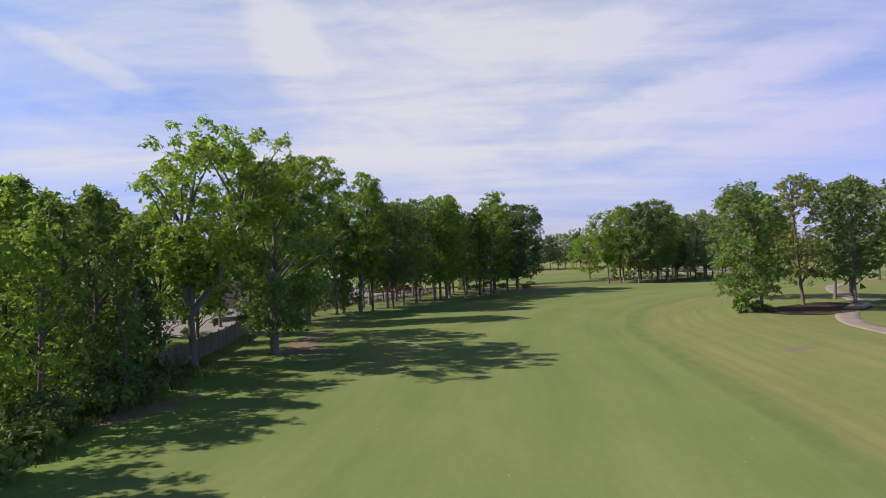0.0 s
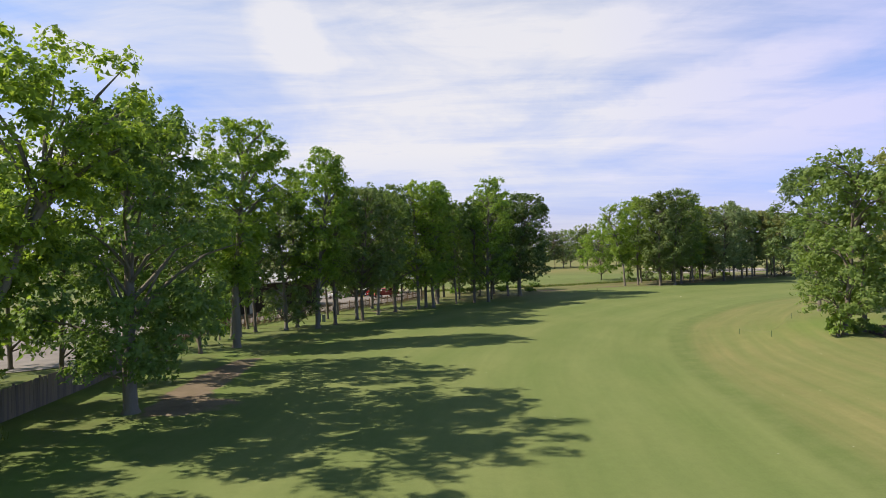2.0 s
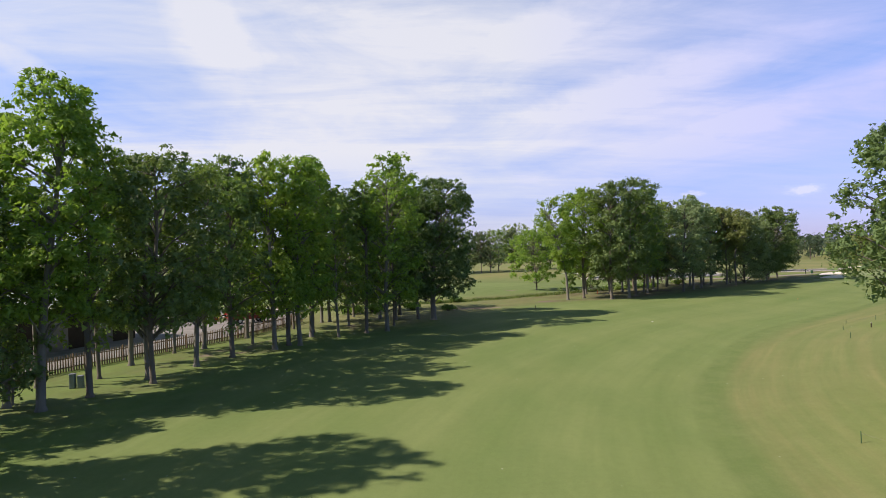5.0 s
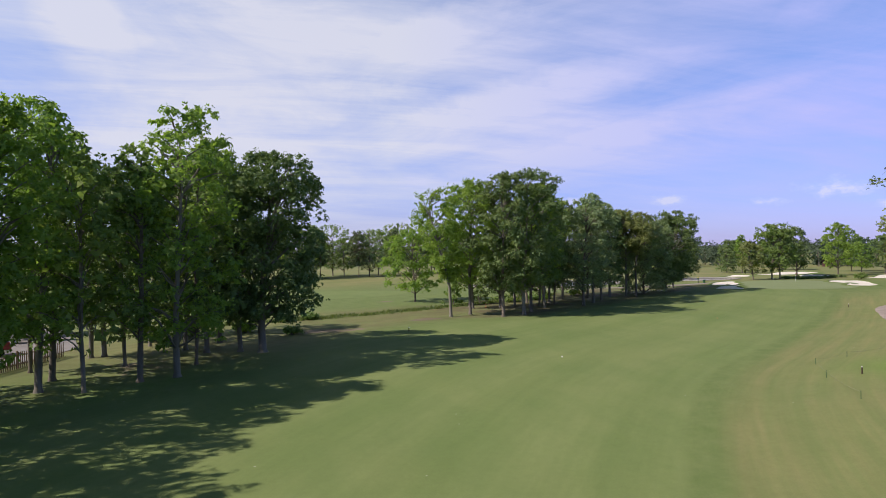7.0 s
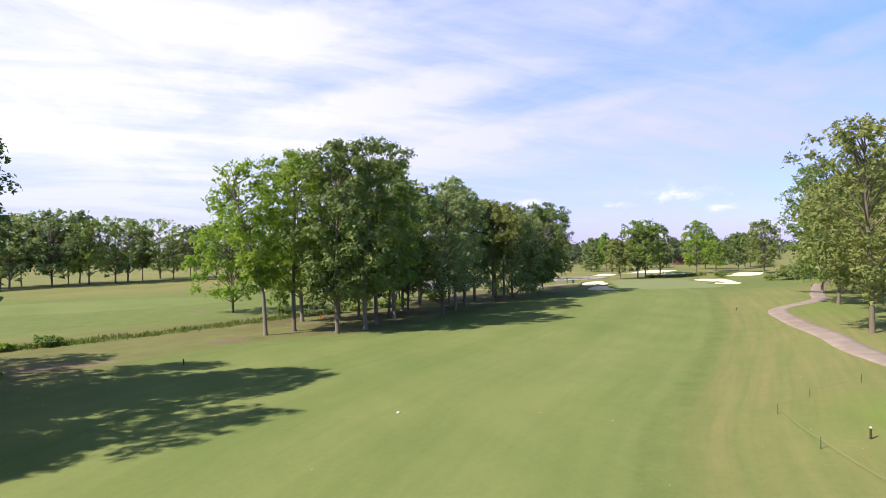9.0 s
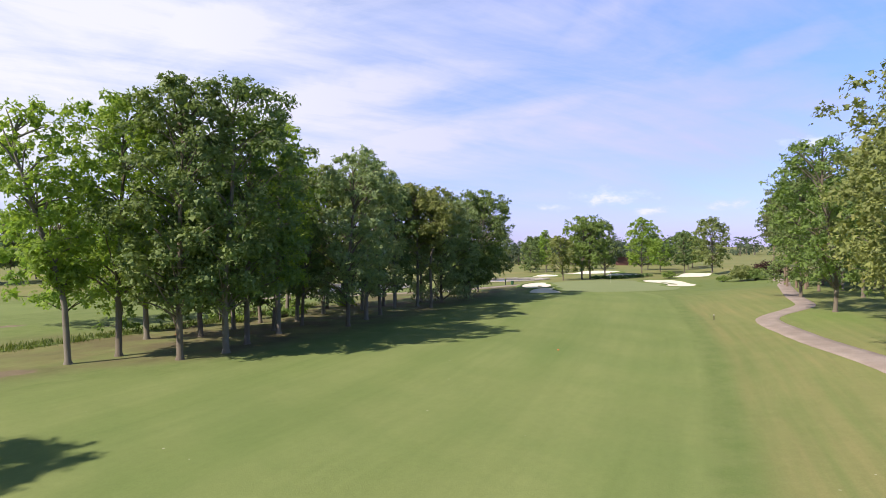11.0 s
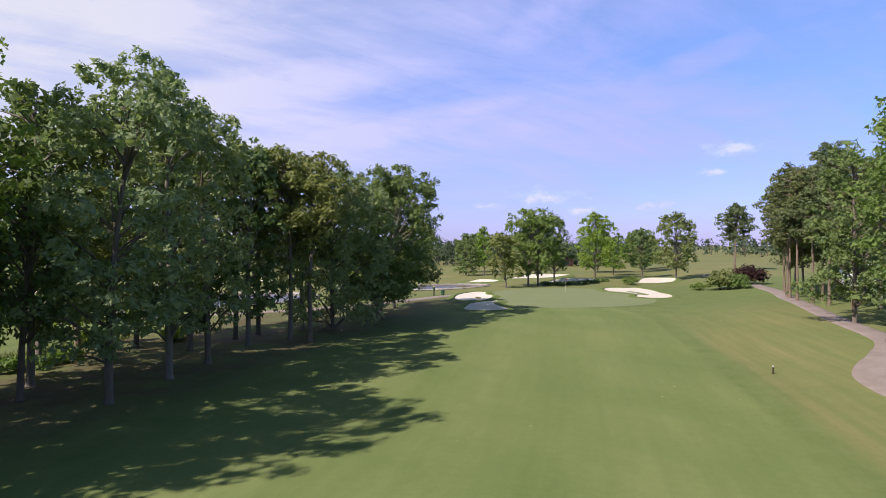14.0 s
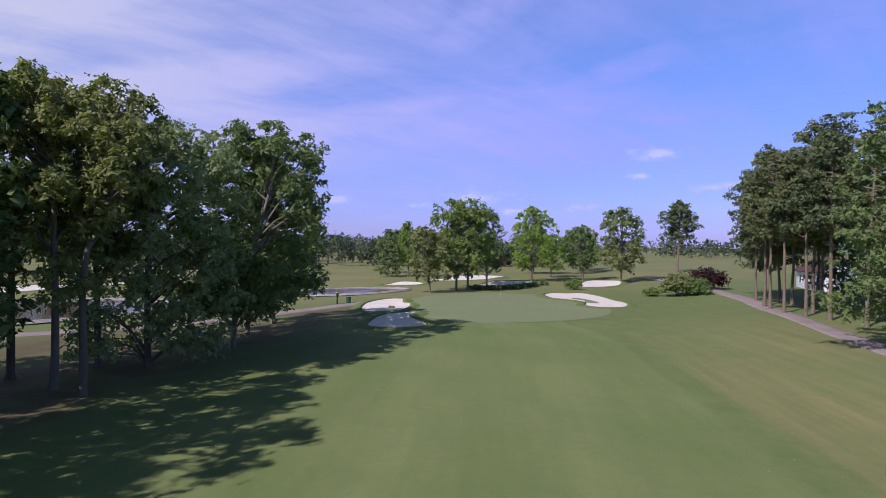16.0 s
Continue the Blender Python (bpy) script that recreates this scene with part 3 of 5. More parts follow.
# ---- bunkers and ponds ----
def bunker(points, label, back=0.5, base=0.0):
    out_line = spline(points, 8)
    c = out_line.mean(0)
    bm, rings = bmesh.new(), []
    away = np.array([0.75, 0.66])
    for f in (0.0, 0.35, 0.7, 0.9, 1.0):
        ring = []
        for p in out_line if f else out_line[:1]:
            q = c + (p - c) * f
            lean = max(0.0, float(np.dot((p - c) / (np.linalg.norm(p - c) + 1e-6), away)))
            ring.append(bm.verts.new((*q, ground_z(*q) + base + 0.05 + back * lean * f ** 2.5 - 0.05 * (1 - f))))
        rings.append(ring)
    n = len(out_line)
    for i in range(n):
        bm.faces.new((rings[0][0], rings[1][i], rings[1][(i + 1) % n]))
    for r0, r1 in zip(rings[1:], rings[2:]):
        for i in range(n):
            bm.faces.new((r0[i], r1[i], r1[(i + 1) % n], r0[(i + 1) % n]))
    thing = empty("sand_bunker", c[0], c[1])
    tagged(thing, label, "bunker", "sand bunkers")
    inv = Matrix.Translation((-c[0], -c[1], -ground_z(*c)))
    bm.transform(inv)
    part("sand", bm, SAND, thing, "raked white sand", True)
    lip, rows_ = bmesh.new(), []
    edge = np.roll(out_line, -2, axis=0) - np.roll(out_line, 2, axis=0)
    turn = np.sign(np.sum(out_line[:, 0] * np.roll(out_line[:, 1], -1) - np.roll(out_line[:, 0], -1) * out_line[:, 1]))
    sides = np.stack([edge[:, 1], -edge[:, 0]], 1) * turn
    sides /= np.linalg.norm(sides, axis=1)[:, None] + 1e-6
    for p, d in zip(out_line, sides):
        lean = max(0.0, float(np.dot((p - c) / (np.linalg.norm(p - c) + 1e-6), away)))
        h = base + 0.05 + back * lean
        rows_.append([lip.verts.new((*(p + d * o - c), z_ + ground_z(*(p + d * o)) - ground_z(*c))) for o, z_ in ((-0.10, h - 0.10), (-0.12, h + 0.06), (0.25, h + 0.10), (0.8, h * 0.6 + 0.05), (1.7, -0.12 + base * 0.5))])
    for i in range(n):
        for j in range(4):
            lip.faces.new((rows_[i][j], rows_[(i + 1) % n][j], rows_[(i + 1) % n][j + 1], rows_[i][j + 1]))
    bmesh.ops.recalc_face_normals(lip, faces=lip.faces[:])
    part("turf_lip", lip, FRINGE, thing, "mown turf lip", True)


bunker([(109.7, 185.1), (114.0, 188.6), (117.6, 189.5), (119.5, 188.4), (116.3, 186.1), (114.9, 182.9), (113.1, 180.5), (110.4, 181.2), (109.0, 183.2)], "kidney shaped white sand bunker in tree shade", 0.14)
bunker([(117.6, 195.8), (122.0, 200.2), (127.0, 202.2), (128.6, 200.6), (125.6, 197.2), (125.2, 195.4), (122.0, 192.7), (118.8, 191.5), (116.4, 192.9)], "scalloped white sand bunker beside the green", 0.14)
bunker([(148.9, 192.0), (152.6, 193.2), (154.0, 191.6), (156.8, 190.6), (154.8, 186.8), (152.6, 184.2), (149.8, 181.0), (147.2, 177.9), (143.1, 176.0), (140.2, 177.3), (140.2, 179.9), (143.4, 181.9), (144.8, 184.9), (145.2, 188.2)], "long lobed white sand bunker beside the green", 0.14)
bunker([(163.8, 231.7), (166.6, 227.4), (175.2, 226.0), (184.8, 227.4), (181.9, 231.7), (173.3, 233.7)], "distant white sand bunker behind the oaks", 0.6)
bunker([(156.1, 214.5), (159.0, 210.7), (166.6, 208.8), (173.3, 211.2), (169.5, 214.5), (162.8, 215.5)], "distant white sand bunker under the oaks", 0.6)
bunker([(170.5, 201.2), (173.3, 197.3), (181.4, 197.0), (187.1, 200.3), (182.9, 204.0), (176.2, 202.6)], "distant white sand bunker near round shrubs", 0.6)
bunker([(146.6, 226.0), (149.4, 223.1), (154.2, 222.7), (154.2, 225.1), (150.4, 227.0)], "small distant white sand bunker", 0.5)
bunker([(70.1, 256.6), (72.0, 250.9), (91.1, 248.0), (110.3, 250.9), (116.0, 255.6), (95.0, 256.6)], "long distant white sand bunker beyond the pond", 0.5)

# brown base stands in for dark trees mirrored in the water; reflection nearly off
k = Mat("pond_water", 0.12, 0.0, 0.02)
k.colour(k.mix(k.noise(0.2, 3), (0.060, 0.052, 0.030), (0.090, 0.076, 0.046)))
k.bump(k.noise(1.6, 4), 0.04, 0.02)
WATER = k.m


def pond(points, name, label):
    patch(name, points, 0.04, WATER, label, "pond")
    out_line = spline(points, 10)
    c = out_line.mean(0)
    bm, rows_ = bmesh.new(), []
    rng = np.random.default_rng(5)
    for p in out_line:
        d = (p - c) / np.linalg.norm(p - c)
        j = rng.uniform(0.8, 1.25)
        rows_.append([bm.verts.new((*(p + d * o * j), 0.35 + z_ * j)) for o, z_ in ((-0.15, 0.0), (-0.1, 0.28), (0.4, 0.32), (0.7, 0.1))])
    for i in range(len(rows_)):
        nx = rows_[(i + 1) % len(rows_)]
        for j in range(3):
            bm.faces.new((rows_[i][j], nx[j], nx[j + 1], rows_[i][j + 1]))
    bmesh.ops.recalc_face_normals(bm, faces=bm.faces[:])
    tagged(part("pond_edge", bm, STONE), "low pale stone edging round the pond", "edging", kind="structure")


pond([(71.9, 208.7), (83.3, 205.9), (96.7, 207.8), (104.4, 213.5), (102.5, 224.0), (91.0, 227.8), (75.7, 225.0), (64.2, 217.3)], "pond_1", "dark still pond with pale stone edge")
pond([(119.7, 218.3), (125.4, 213.0), (135.0, 212.1), (142.6, 214.5), (140.7, 219.2), (131.2, 222.1)], "pond_2", "small dark pond with pale stone edge")


# ---- trees ----
def tube(path, radii, sides):
    """Verts and quads of one tapered limb."""
    path = np.asarray(path, dtype=float)
    d = np.gradient(path, axis=0)
    d /= np.linalg.norm(d, axis=1)[:, None] + 1e-9
    ref = np.where(np.abs(d[:, 2:3]) > 0.9, np.array([[1.0, 0, 0]]), np.array([[0, 0, 1.0]]))
    a = np.cross(d, ref)
    a /= np.linalg.norm(a, axis=1)[:, None] + 1e-9
    b = np.cross(d, a)
    ang = np.linspace(0, 2 * math.pi, sides, endpoint=False)
    ring = path[:, None] + np.asarray(radii)[:, None, None] * (np.cos(ang)[None, :, None] * a[:, None] + np.sin(ang)[None, :, None] * b[:, None])
    ids = np.arange(len(path) * sides).reshape(len(path), sides)
    nxt = np.roll(ids, -1, axis=1)
    quads = np.stack([ids[:-1], nxt[:-1], nxt[1:], ids[1:]], -1).reshape(-1, 4)
    return ring.reshape(-1, 3), quads


def join(pieces):
    vs, qs, n = [], [], 0
    for v_, q in pieces:
        vs.append(v_)
        qs.append(q + n)
        n += len(v_)
    return np.concatenate(vs), np.concatenate(qs)


def shell(rng, centres, radii, count, flat, lo, hi, power):
    """Places on and in the clumps, with the way outward and a leaf's lie there."""
    w = radii ** 2
    pick = rng.choice(len(centres), count, p=w / w.sum())
    d = rng.normal(size=(count, 3))
    d /= np.linalg.norm(d, axis=1)[:, None]
    d[:, 2] = np.where(d[:, 2] < -0.5, -d[:, 2] * 0.8, d[:, 2])
    rad = radii[pick] * (lo + (hi - lo) * rng.random(count) ** power)
    rad = np.where(rng.random(count) < 0.08 * (lo > 0.4), rad * 1.25, rad)
    pos = centres[pick] + d * rad[:, None] * np.array([1, 1, flat])
    nrm = d * 0.6 + rng.normal(size=(count, 3)) * 0.42 + np.array([0, 0, 0.36])
    return pos, nrm / np.linalg.norm(nrm, axis=1)[:, None]


def beside(rng, nrm):
    """Two directions across each normal."""
    t_ = np.cross(nrm, rng.normal(size=nrm.shape))
    t_ /= np.linalg.norm(t_, axis=1)[:, None] + 1e-9
    return t_, np.cross(nrm, t_)


def leaves(rng, centres, radii, count, size, flat=0.9, inner=0.50):
    """Foliage of a crown: fans of four folded blades over its clumps, and larger clusters in its depth."""
    area = count * 0.43 * size ** 2
    # blades
    n = max(12, int((1 - inner) * area / (0.567 * (size * 0.8) ** 2) / 4))
    pos, nrm = shell(rng, centres, radii, n, flat, 0.42, 1.08, 0.62)
    t_, b_ = beside(rng, nrm)
    blades = []
    for i in range(4):
        turn = (i - 1.5) * 0.85 + rng.normal(0, 0.25, n)
        ax = t_ * np.cos(turn)[:, None] + b_ * np.sin(turn)[:, None] - nrm * rng.uniform(-0.1, 0.45, n)[:, None]
        up = nrm + rng.normal(0, 0.22, (n, 3))
        side = np.cross(up, ax)
        side /= np.linalg.norm(side, axis=1)[:, None] + 1e-9
        s = (size * 0.8 * rng.uniform(0.7, 1.3, n))[:, None]
        root = pos + ax * s * 0.25
        fold = nrm * s * 0.16
        blades.append(np.stack([root, root + ax * s * 0.62 - side * s * 0.42 - fold, root + ax * s * 1.35, root + ax * s * 0.58 + side * s * 0.42 - fold], 1))
    v1 = np.concatenate(blades).reshape(-1, 3)
    q1 = (np.arange(4 * n)[:, None, None] * 4 + np.array([[0, 1, 2], [0, 2, 3]])[None]).reshape(-1, 3)
    # clusters inside
    m = max(4, int(inner * area / (1.3 * (size * 1.3) ** 2)))
    pos, nrm = shell(rng, centres, radii, m, flat, 0.15, 0.92, 0.7)
    t_, b_ = beside(rng, nrm)
    corners = []
    for i in range(6):
        a, tip = i * math.pi / 3, i % 2
        rr = size * 1.3 * (rng.uniform(0.75, 1.25, m) if tip else rng.uniform(0.38, 0.58, m))
        sink = size * (rng.uniform(0.05, 0.6, m) if tip else np.zeros(m))
        corners.append(pos + (t_ * math.cos(a) + b_ * math.sin(a)) * rr[:, None] - nrm * sink[:, None])
    v2 = np.stack(corners, 1).reshape(-1, 3)
    star = np.array([[0, 2, 4], [0, 1, 2], [2, 3, 4], [4, 5, 0]])
    q2 = (np.arange(m)[:, None, None] * 6 + star[None]).reshape(-1, 3)
    return np.concatenate([v1, v2]), np.concatenate([q1, q2 + len(v1)])


def profile(u, style):
    if style == "tall":
        p = (u + 0.15) ** 0.30 * (1.02 - u) ** 0.38 * 1.22
    elif style == "vase":
        p = (u + 0.05) ** 0.8 * (1.03 - u) ** 0.33 * 1.55
    elif style == "low":
        p = (u + 0.3) ** 0.2 * (1.02 - u) ** 0.7 * 1.15
    else:
        p = (u + 0.08) ** 0.30 * (1.03 - u) ** 0.34 * 1.24
    return np.minimum(p, 1.0)


def clump_places(rng, H, zb, R, dx, dy, style, rc, many):
    n = max(10, int(many * R * (H - zb) / rc ** 2))
    u = rng.random(n) ** 0.95
    az = np.arange(n) * 2.39996 + rng.normal(0, 0.4, n)
    p1, p2, p3 = rng.uniform(0, 6.28, 3)
    lobes = 1.04 + 0.13 * np.sin(az * 3 + p1 + u * 5) + 0.10 * np.sin(az * 2 + p2 - u * 7) + 0.09 * np.sin(az * 5 + p3 + u * 11)
    rad = np.maximum(R * profile(u, style) * lobes - rc * 0.5, 0.1) * rng.uniform(0.04, 1.0, n) ** 0.42
    z = zb + rc * 0.4 + u * (H - zb - rc * 1.0)
    z = z - 0.10 * rad * (1 - u) * rng.uniform(0, 1, n)
    bend = soft(z, zb * 0.7, H * 0.8)
    c = np.stack([rad * np.cos(az) + dx * bend, rad * np.sin(az) + dy * bend, z], 1)
    r = rc * rng.uniform(0.6, 1.35, n) * (1.08 - 0.30 * u)
    return c, r


def broadleaf(name, x, y, H, zb, R, dx=0.0, dy=0.0, style="round", leaf=None, bark=None, tr=0.0, seed=1, size=0.32, dens=1.0, many=1.25, fork=False, label="", category="tree", group="", rc=0.0):
    rng = np.random.default_rng(seed)
    R, H, zb = R * 1.12, H + 0.25, max(0.4, zb - 0.5)
    tr = tr or 0.0095 * H + 0.03
    rc = rc or min(0.95, max(0.48, 0.105 * R + 0.26))
    c, r = clump_places(rng, H, zb, R, dx, dy, style, rc, many)
    if H > 9:
        # ragged tufts that break the top of the crown
        sharp = style in ("tall", "vase")
        for q in range(int(rng.integers(5, 8)) if sharp else int(rng.integers(7, 10))):
            az, o = q * 2.4 + rng.uniform(-0.5, 0.5), R * (0.12 + 0.62 * math.sqrt(rng.random())) * (q > 0)
            peak = H - (0.0 if q == 0 else rng.uniform(0.2, 1.6) if sharp else rng.uniform(0.0, 0.7)) - (H - zb) * (0.22 if sharp else 0.30) * (o / R) ** 2
            k = 4 if sharp else 3
            tops = np.array([[dx + o * math.cos(az), dy + o * math.sin(az), peak - 0.35 - (0.85 if sharp else 0.6) * j] for j in range(k)]) + rng.normal(0, 0.2, (k, 3))
            c, r = np.concatenate([c, tops]), np.concatenate([r, np.array([0.42, 0.62, 0.8, 0.95][:k]) * (1.0 if sharp else 1.15)])
    if zb > 2.5:
        # drooping lower boughs and sprigs on the bole
        n_low = int(rng.integers(2, 9))
        az, out = rng.uniform(0, 6.28, n_low), rng.uniform(0.2, 0.75, n_low) * R * rng.uniform(0.2, 1.0, n_low)
        low_z = zb + 0.6 - rng.uniform(0.1, 0.55, n_low) * zb * (0.4 + 0.6 * rng.random())
        c = np.concatenate([c, np.stack([out * np.cos(az), out * np.sin(az), low_z], 1)])
        r = np.concatenate([r, rng.uniform(0.4, 0.85, n_low)])
    thing = empty(name, x, y, -0.12)
    tagged(thing, label, category, group)
    # trunk, limbs
    k_ = 9
    top = H * (0.62 if fork else 0.9)
    hs = np.linspace(0, 1, k_)
    wob = np.cumsum(rng.normal(0, 0.10, (k_, 2)), 0) * hs[:, None] + rng.normal(0, 0.45, 2) * hs[:, None]
    bend = soft(hs * top, zb * 0.7, H * 0.8)
    axis = np.stack([wob[:, 0] + dx * bend, wob[:, 1] + dy * bend, hs * top], 1)
    rads = tr * (1 - hs) ** 0.75 * (1 if not fork else 0.8) + 0.03
    rads[0] *= 1.55
    axis = np.insert(axis, 1, axis[0] * 0.93 + axis[1] * 0.07 + np.array([0, 0, 0.25]), 0)
    rads = np.insert(rads, 1, tr * 1.1)
    pieces = [tube(axis, rads, 9)]

    def at_height(z_):
        return np.array([np.interp(z_, axis[:, 2], axis[:, i]) for i in range(2)] + [z_])

    stems = []
    if fork:
        for side in (-1, 1):
            base = at_height(zb * 0.72)
            tip = np.array([dx + side * R * 0.33, dy + rng.uniform(-0.6, 0.6), H * 0.74])
            s = np.linspace(0, 1, 7)[:, None]
            line = base + (tip - base) * s + np.array([side * 0.8, 0, 0]) * np.sin(s * math.pi)
            line[1:-1] += rng.normal(0, 0.12, (5, 3))
            pieces.append(tube(line, tr * 0.75 * (1 - s[:, 0]) ** 0.8 + 0.03, 8))
            stems.append(line)
    order = rng.permutation(len(c))[: min(44, max(14, int(len(c) * 0.26)))]
    for i in order:
        e = c[i]
        z0 = max(zb * 0.75, min(top * 0.97, e[2] - rng.uniform(0.35, 0.9) * (np.hypot(e[0], e[1]) + 0.6)))
        s0 = at_height(z0)
        if stems:
            near = min(stems, key=lambda L: np.hypot(*(L[-1, :2] - e[:2])))
            j = int(np.argmin(np.abs(near[:, 2] - max(z0, near[0, 2]))))
            s0 = near[j]
        s = np.linspace(0, 1, 4)[:, None]
        line = s0 + (e - s0) * s + np.array([0, 0, 0.12]) * np.linalg.norm(e - s0) * np.sin(s * math.pi)
        line[1:-1] += rng.normal(0, 0.10, (2, 3))
        r0 = min(tr * 0.36, 0.022 * np.linalg.norm(e - s0) + 0.02)
        pieces.append(tube(line, r0 * (1 - s[:, 0]) ** 0.8 + 0.012, 4))
    v_, q = join(pieces)
    link_mesh("trunk", quads_mesh("trunk", v_, q, True), bark or BARK, thing)
    count = int(83 * dens * R * (H - zb) * (0.33 / size) ** 2)
    v_, q = leaves(rng, c, r, count, size)
    link_mesh("crown", quads_mesh("crown", v_, q), leaf or LEAF_MAPLE, thing)
    return thing


def pine(x, y, H, zb, R, seed=1, tr=0.0, size=0.2, dens=1.0, label="", group=""):
    """A tall pine: a bare red-brown trunk, short level limbs and flat tufts of needles."""
    rng = np.random.default_rng(seed)
    tr = tr or 0.0062 * H + 0.03
    thing = empty("pine_tree", x, y, -0.12)
    tagged(thing, label, "tree", group)
    hs = np.linspace(0, 1, 9)
    lean = rng.normal(0, 0.35, 2)
    axis = np.stack([lean[0] * hs ** 2 + rng.normal(0, 0.05, 9), lean[1] * hs ** 2 + rng.normal(0, 0.05, 9), hs * H * 0.97], 1)
    rads = tr * (1 - hs) ** 0.7 + 0.03
    rads[0] *= 1.35
    pieces, cs, rs = [tube(axis, rads, 9)], [], []
    n = max(20, int((H - zb) * R * 1.25))
    for i in range(n):
        u = (i + rng.random()) / n
        z0 = zb + u * (H - zb - 0.5)
        a = i * 2.4 + rng.normal(0, 0.5)
        ln = R * (0.35 + 0.65 * math.sin(math.pi * min(1, (u * 0.85 + 0.18)))) * rng.uniform(0.45, 1.1)
        s0 = np.array([np.interp(z0, axis[:, 2], axis[:, 0]), np.interp(z0, axis[:, 2], axis[:, 1]), z0])
        e = s0 + np.array([math.cos(a) * ln, math.sin(a) * ln, ln * rng.uniform(-0.25, 0.40)])
        s = np.linspace(0, 1, 4)[:, None]
        line = s0 + (e - s0) * s
        line[1:-1] += rng.normal(0, 0.08, (2, 3))
        pieces.append(tube(line, (0.05 + 0.012 * ln) * (1 - s[:, 0]) + 0.012, 5))
        for f in (1.0, 0.72, 0.5)[: 1 + int(ln > 1.2) + int(ln > 2.2)]:
            cs.append(s0 + (e - s0) * f + rng.normal(0, 0.25, 3) + np.array([0, 0, 0.2]))
            rs.append(rng.uniform(0.55, 1.0) * (0.5 + 0.12 * R))
    v_, q = join(pieces)
    link_mesh("trunk", quads_mesh("trunk", v_, q, True), BARK_PINE, thing)
    cs, rs = np.array(cs), np.array(rs)
    v_, q = leaves(rng, cs, rs, int(dens * 105 * len(cs) * (0.30 / size) ** 2 * 0.8), size, 0.72)
    link_mesh("crown", quads_mesh("crown", v_, q), NEEDLE, thing)
    return thing


def shrub(x, y, H, R, leaf, label, seed=1, size=0.16, name="shrub", dens=1.0, z=0.0, group=""):
    rng = np.random.default_rng(seed)
    thing = empty(name, x, y, z)
    tagged(thing, label, "shrub", group)
    n = max(10, int(9 * R * R * 2))
    az, rr = rng.uniform(0, 6.28, n), R * np.sqrt(rng.random(n)) * 0.8
    rc = 0.34 * min(R, H)
    c = np.stack([rr * np.cos(az), rr * np.sin(az), rc * 0.7 + rng.random(n) * np.maximum(0.05, (H - rc * 1.6) * np.sqrt(np.maximum(0.05, 1 - (rr / R) ** 2)))], 1)
    r = rc * rng.uniform(0.7, 1.2, n)
    pieces = []
    for i in range(min(n, 10)):
        s = np.linspace(0, 1, 4)[:, None]
        line = np.array([0.1 * math.cos(i), 0.1 * math.sin(i), -0.1]) * (1 - s) + c[i] * s
        pieces.append(tube(line, 0.035 * (1 - s[:, 0]) + 0.01, 5))
    v_, q = join(pieces)
    link_mesh("stems", quads_mesh("stems", v_, q, True), BARK_DARK, thing)
    v_, q = leaves(rng, c, r, int(dens * 420 * R * (H + R) * (0.16 / size) ** 2 * 1.2), size, 0.9)
    link_mesh("crown", quads_mesh("crown", v_, q), leaf, thing)
    return thing


ROW = "trees along the boundary fence"
GROVE = "trees of the fairway grove"
PATHSIDE = "trees beside the cart path"
FAR = "far trees round the green"
TALL_L = "tall slender maple with ragged leader beside the fence"
# boundary row: place, height, crown base, crown radius, crown offset, style, leaf
broadleaf("maple_tree", -19.9, 48.0, 18.8, 6.4, 6.5, 2.6, 0, "vase", LEAF_FRESH, BARK, 0.36, 11, size=0.2, fork=True, many=2.1, dens=1.9, label="large forked maple leaning over the board fence", group=ROW)
broadleaf("maple_tree", -15.3, 54.1, 17.2, 2.8, 5.9, 0.4, 0, "round", LEAF_MAPLE, BARK, 0.36, 12, size=0.2, many=1.9, dens=1.5, label="broad maple with low hanging branches", group=ROW)
broadleaf("maple_tree", -17.7, 78.0, 21.2, 6.3, 4.4, 1.2, 0, "vase", LEAF_FRESH, BARK, 0.33, 13, size=0.2, many=2.1, dens=1.9, label="tall maple with thick leaning trunk and ragged top", group=ROW)
broadleaf("maple_tree", -13.0, 91.7, 20.8, 6.0, 4.0, 1.0, 0, "tall", LEAF_FRESH, BARK, 0.26, 14, size=0.2, many=2.0, dens=1.7, label=TALL_L, group=ROW)
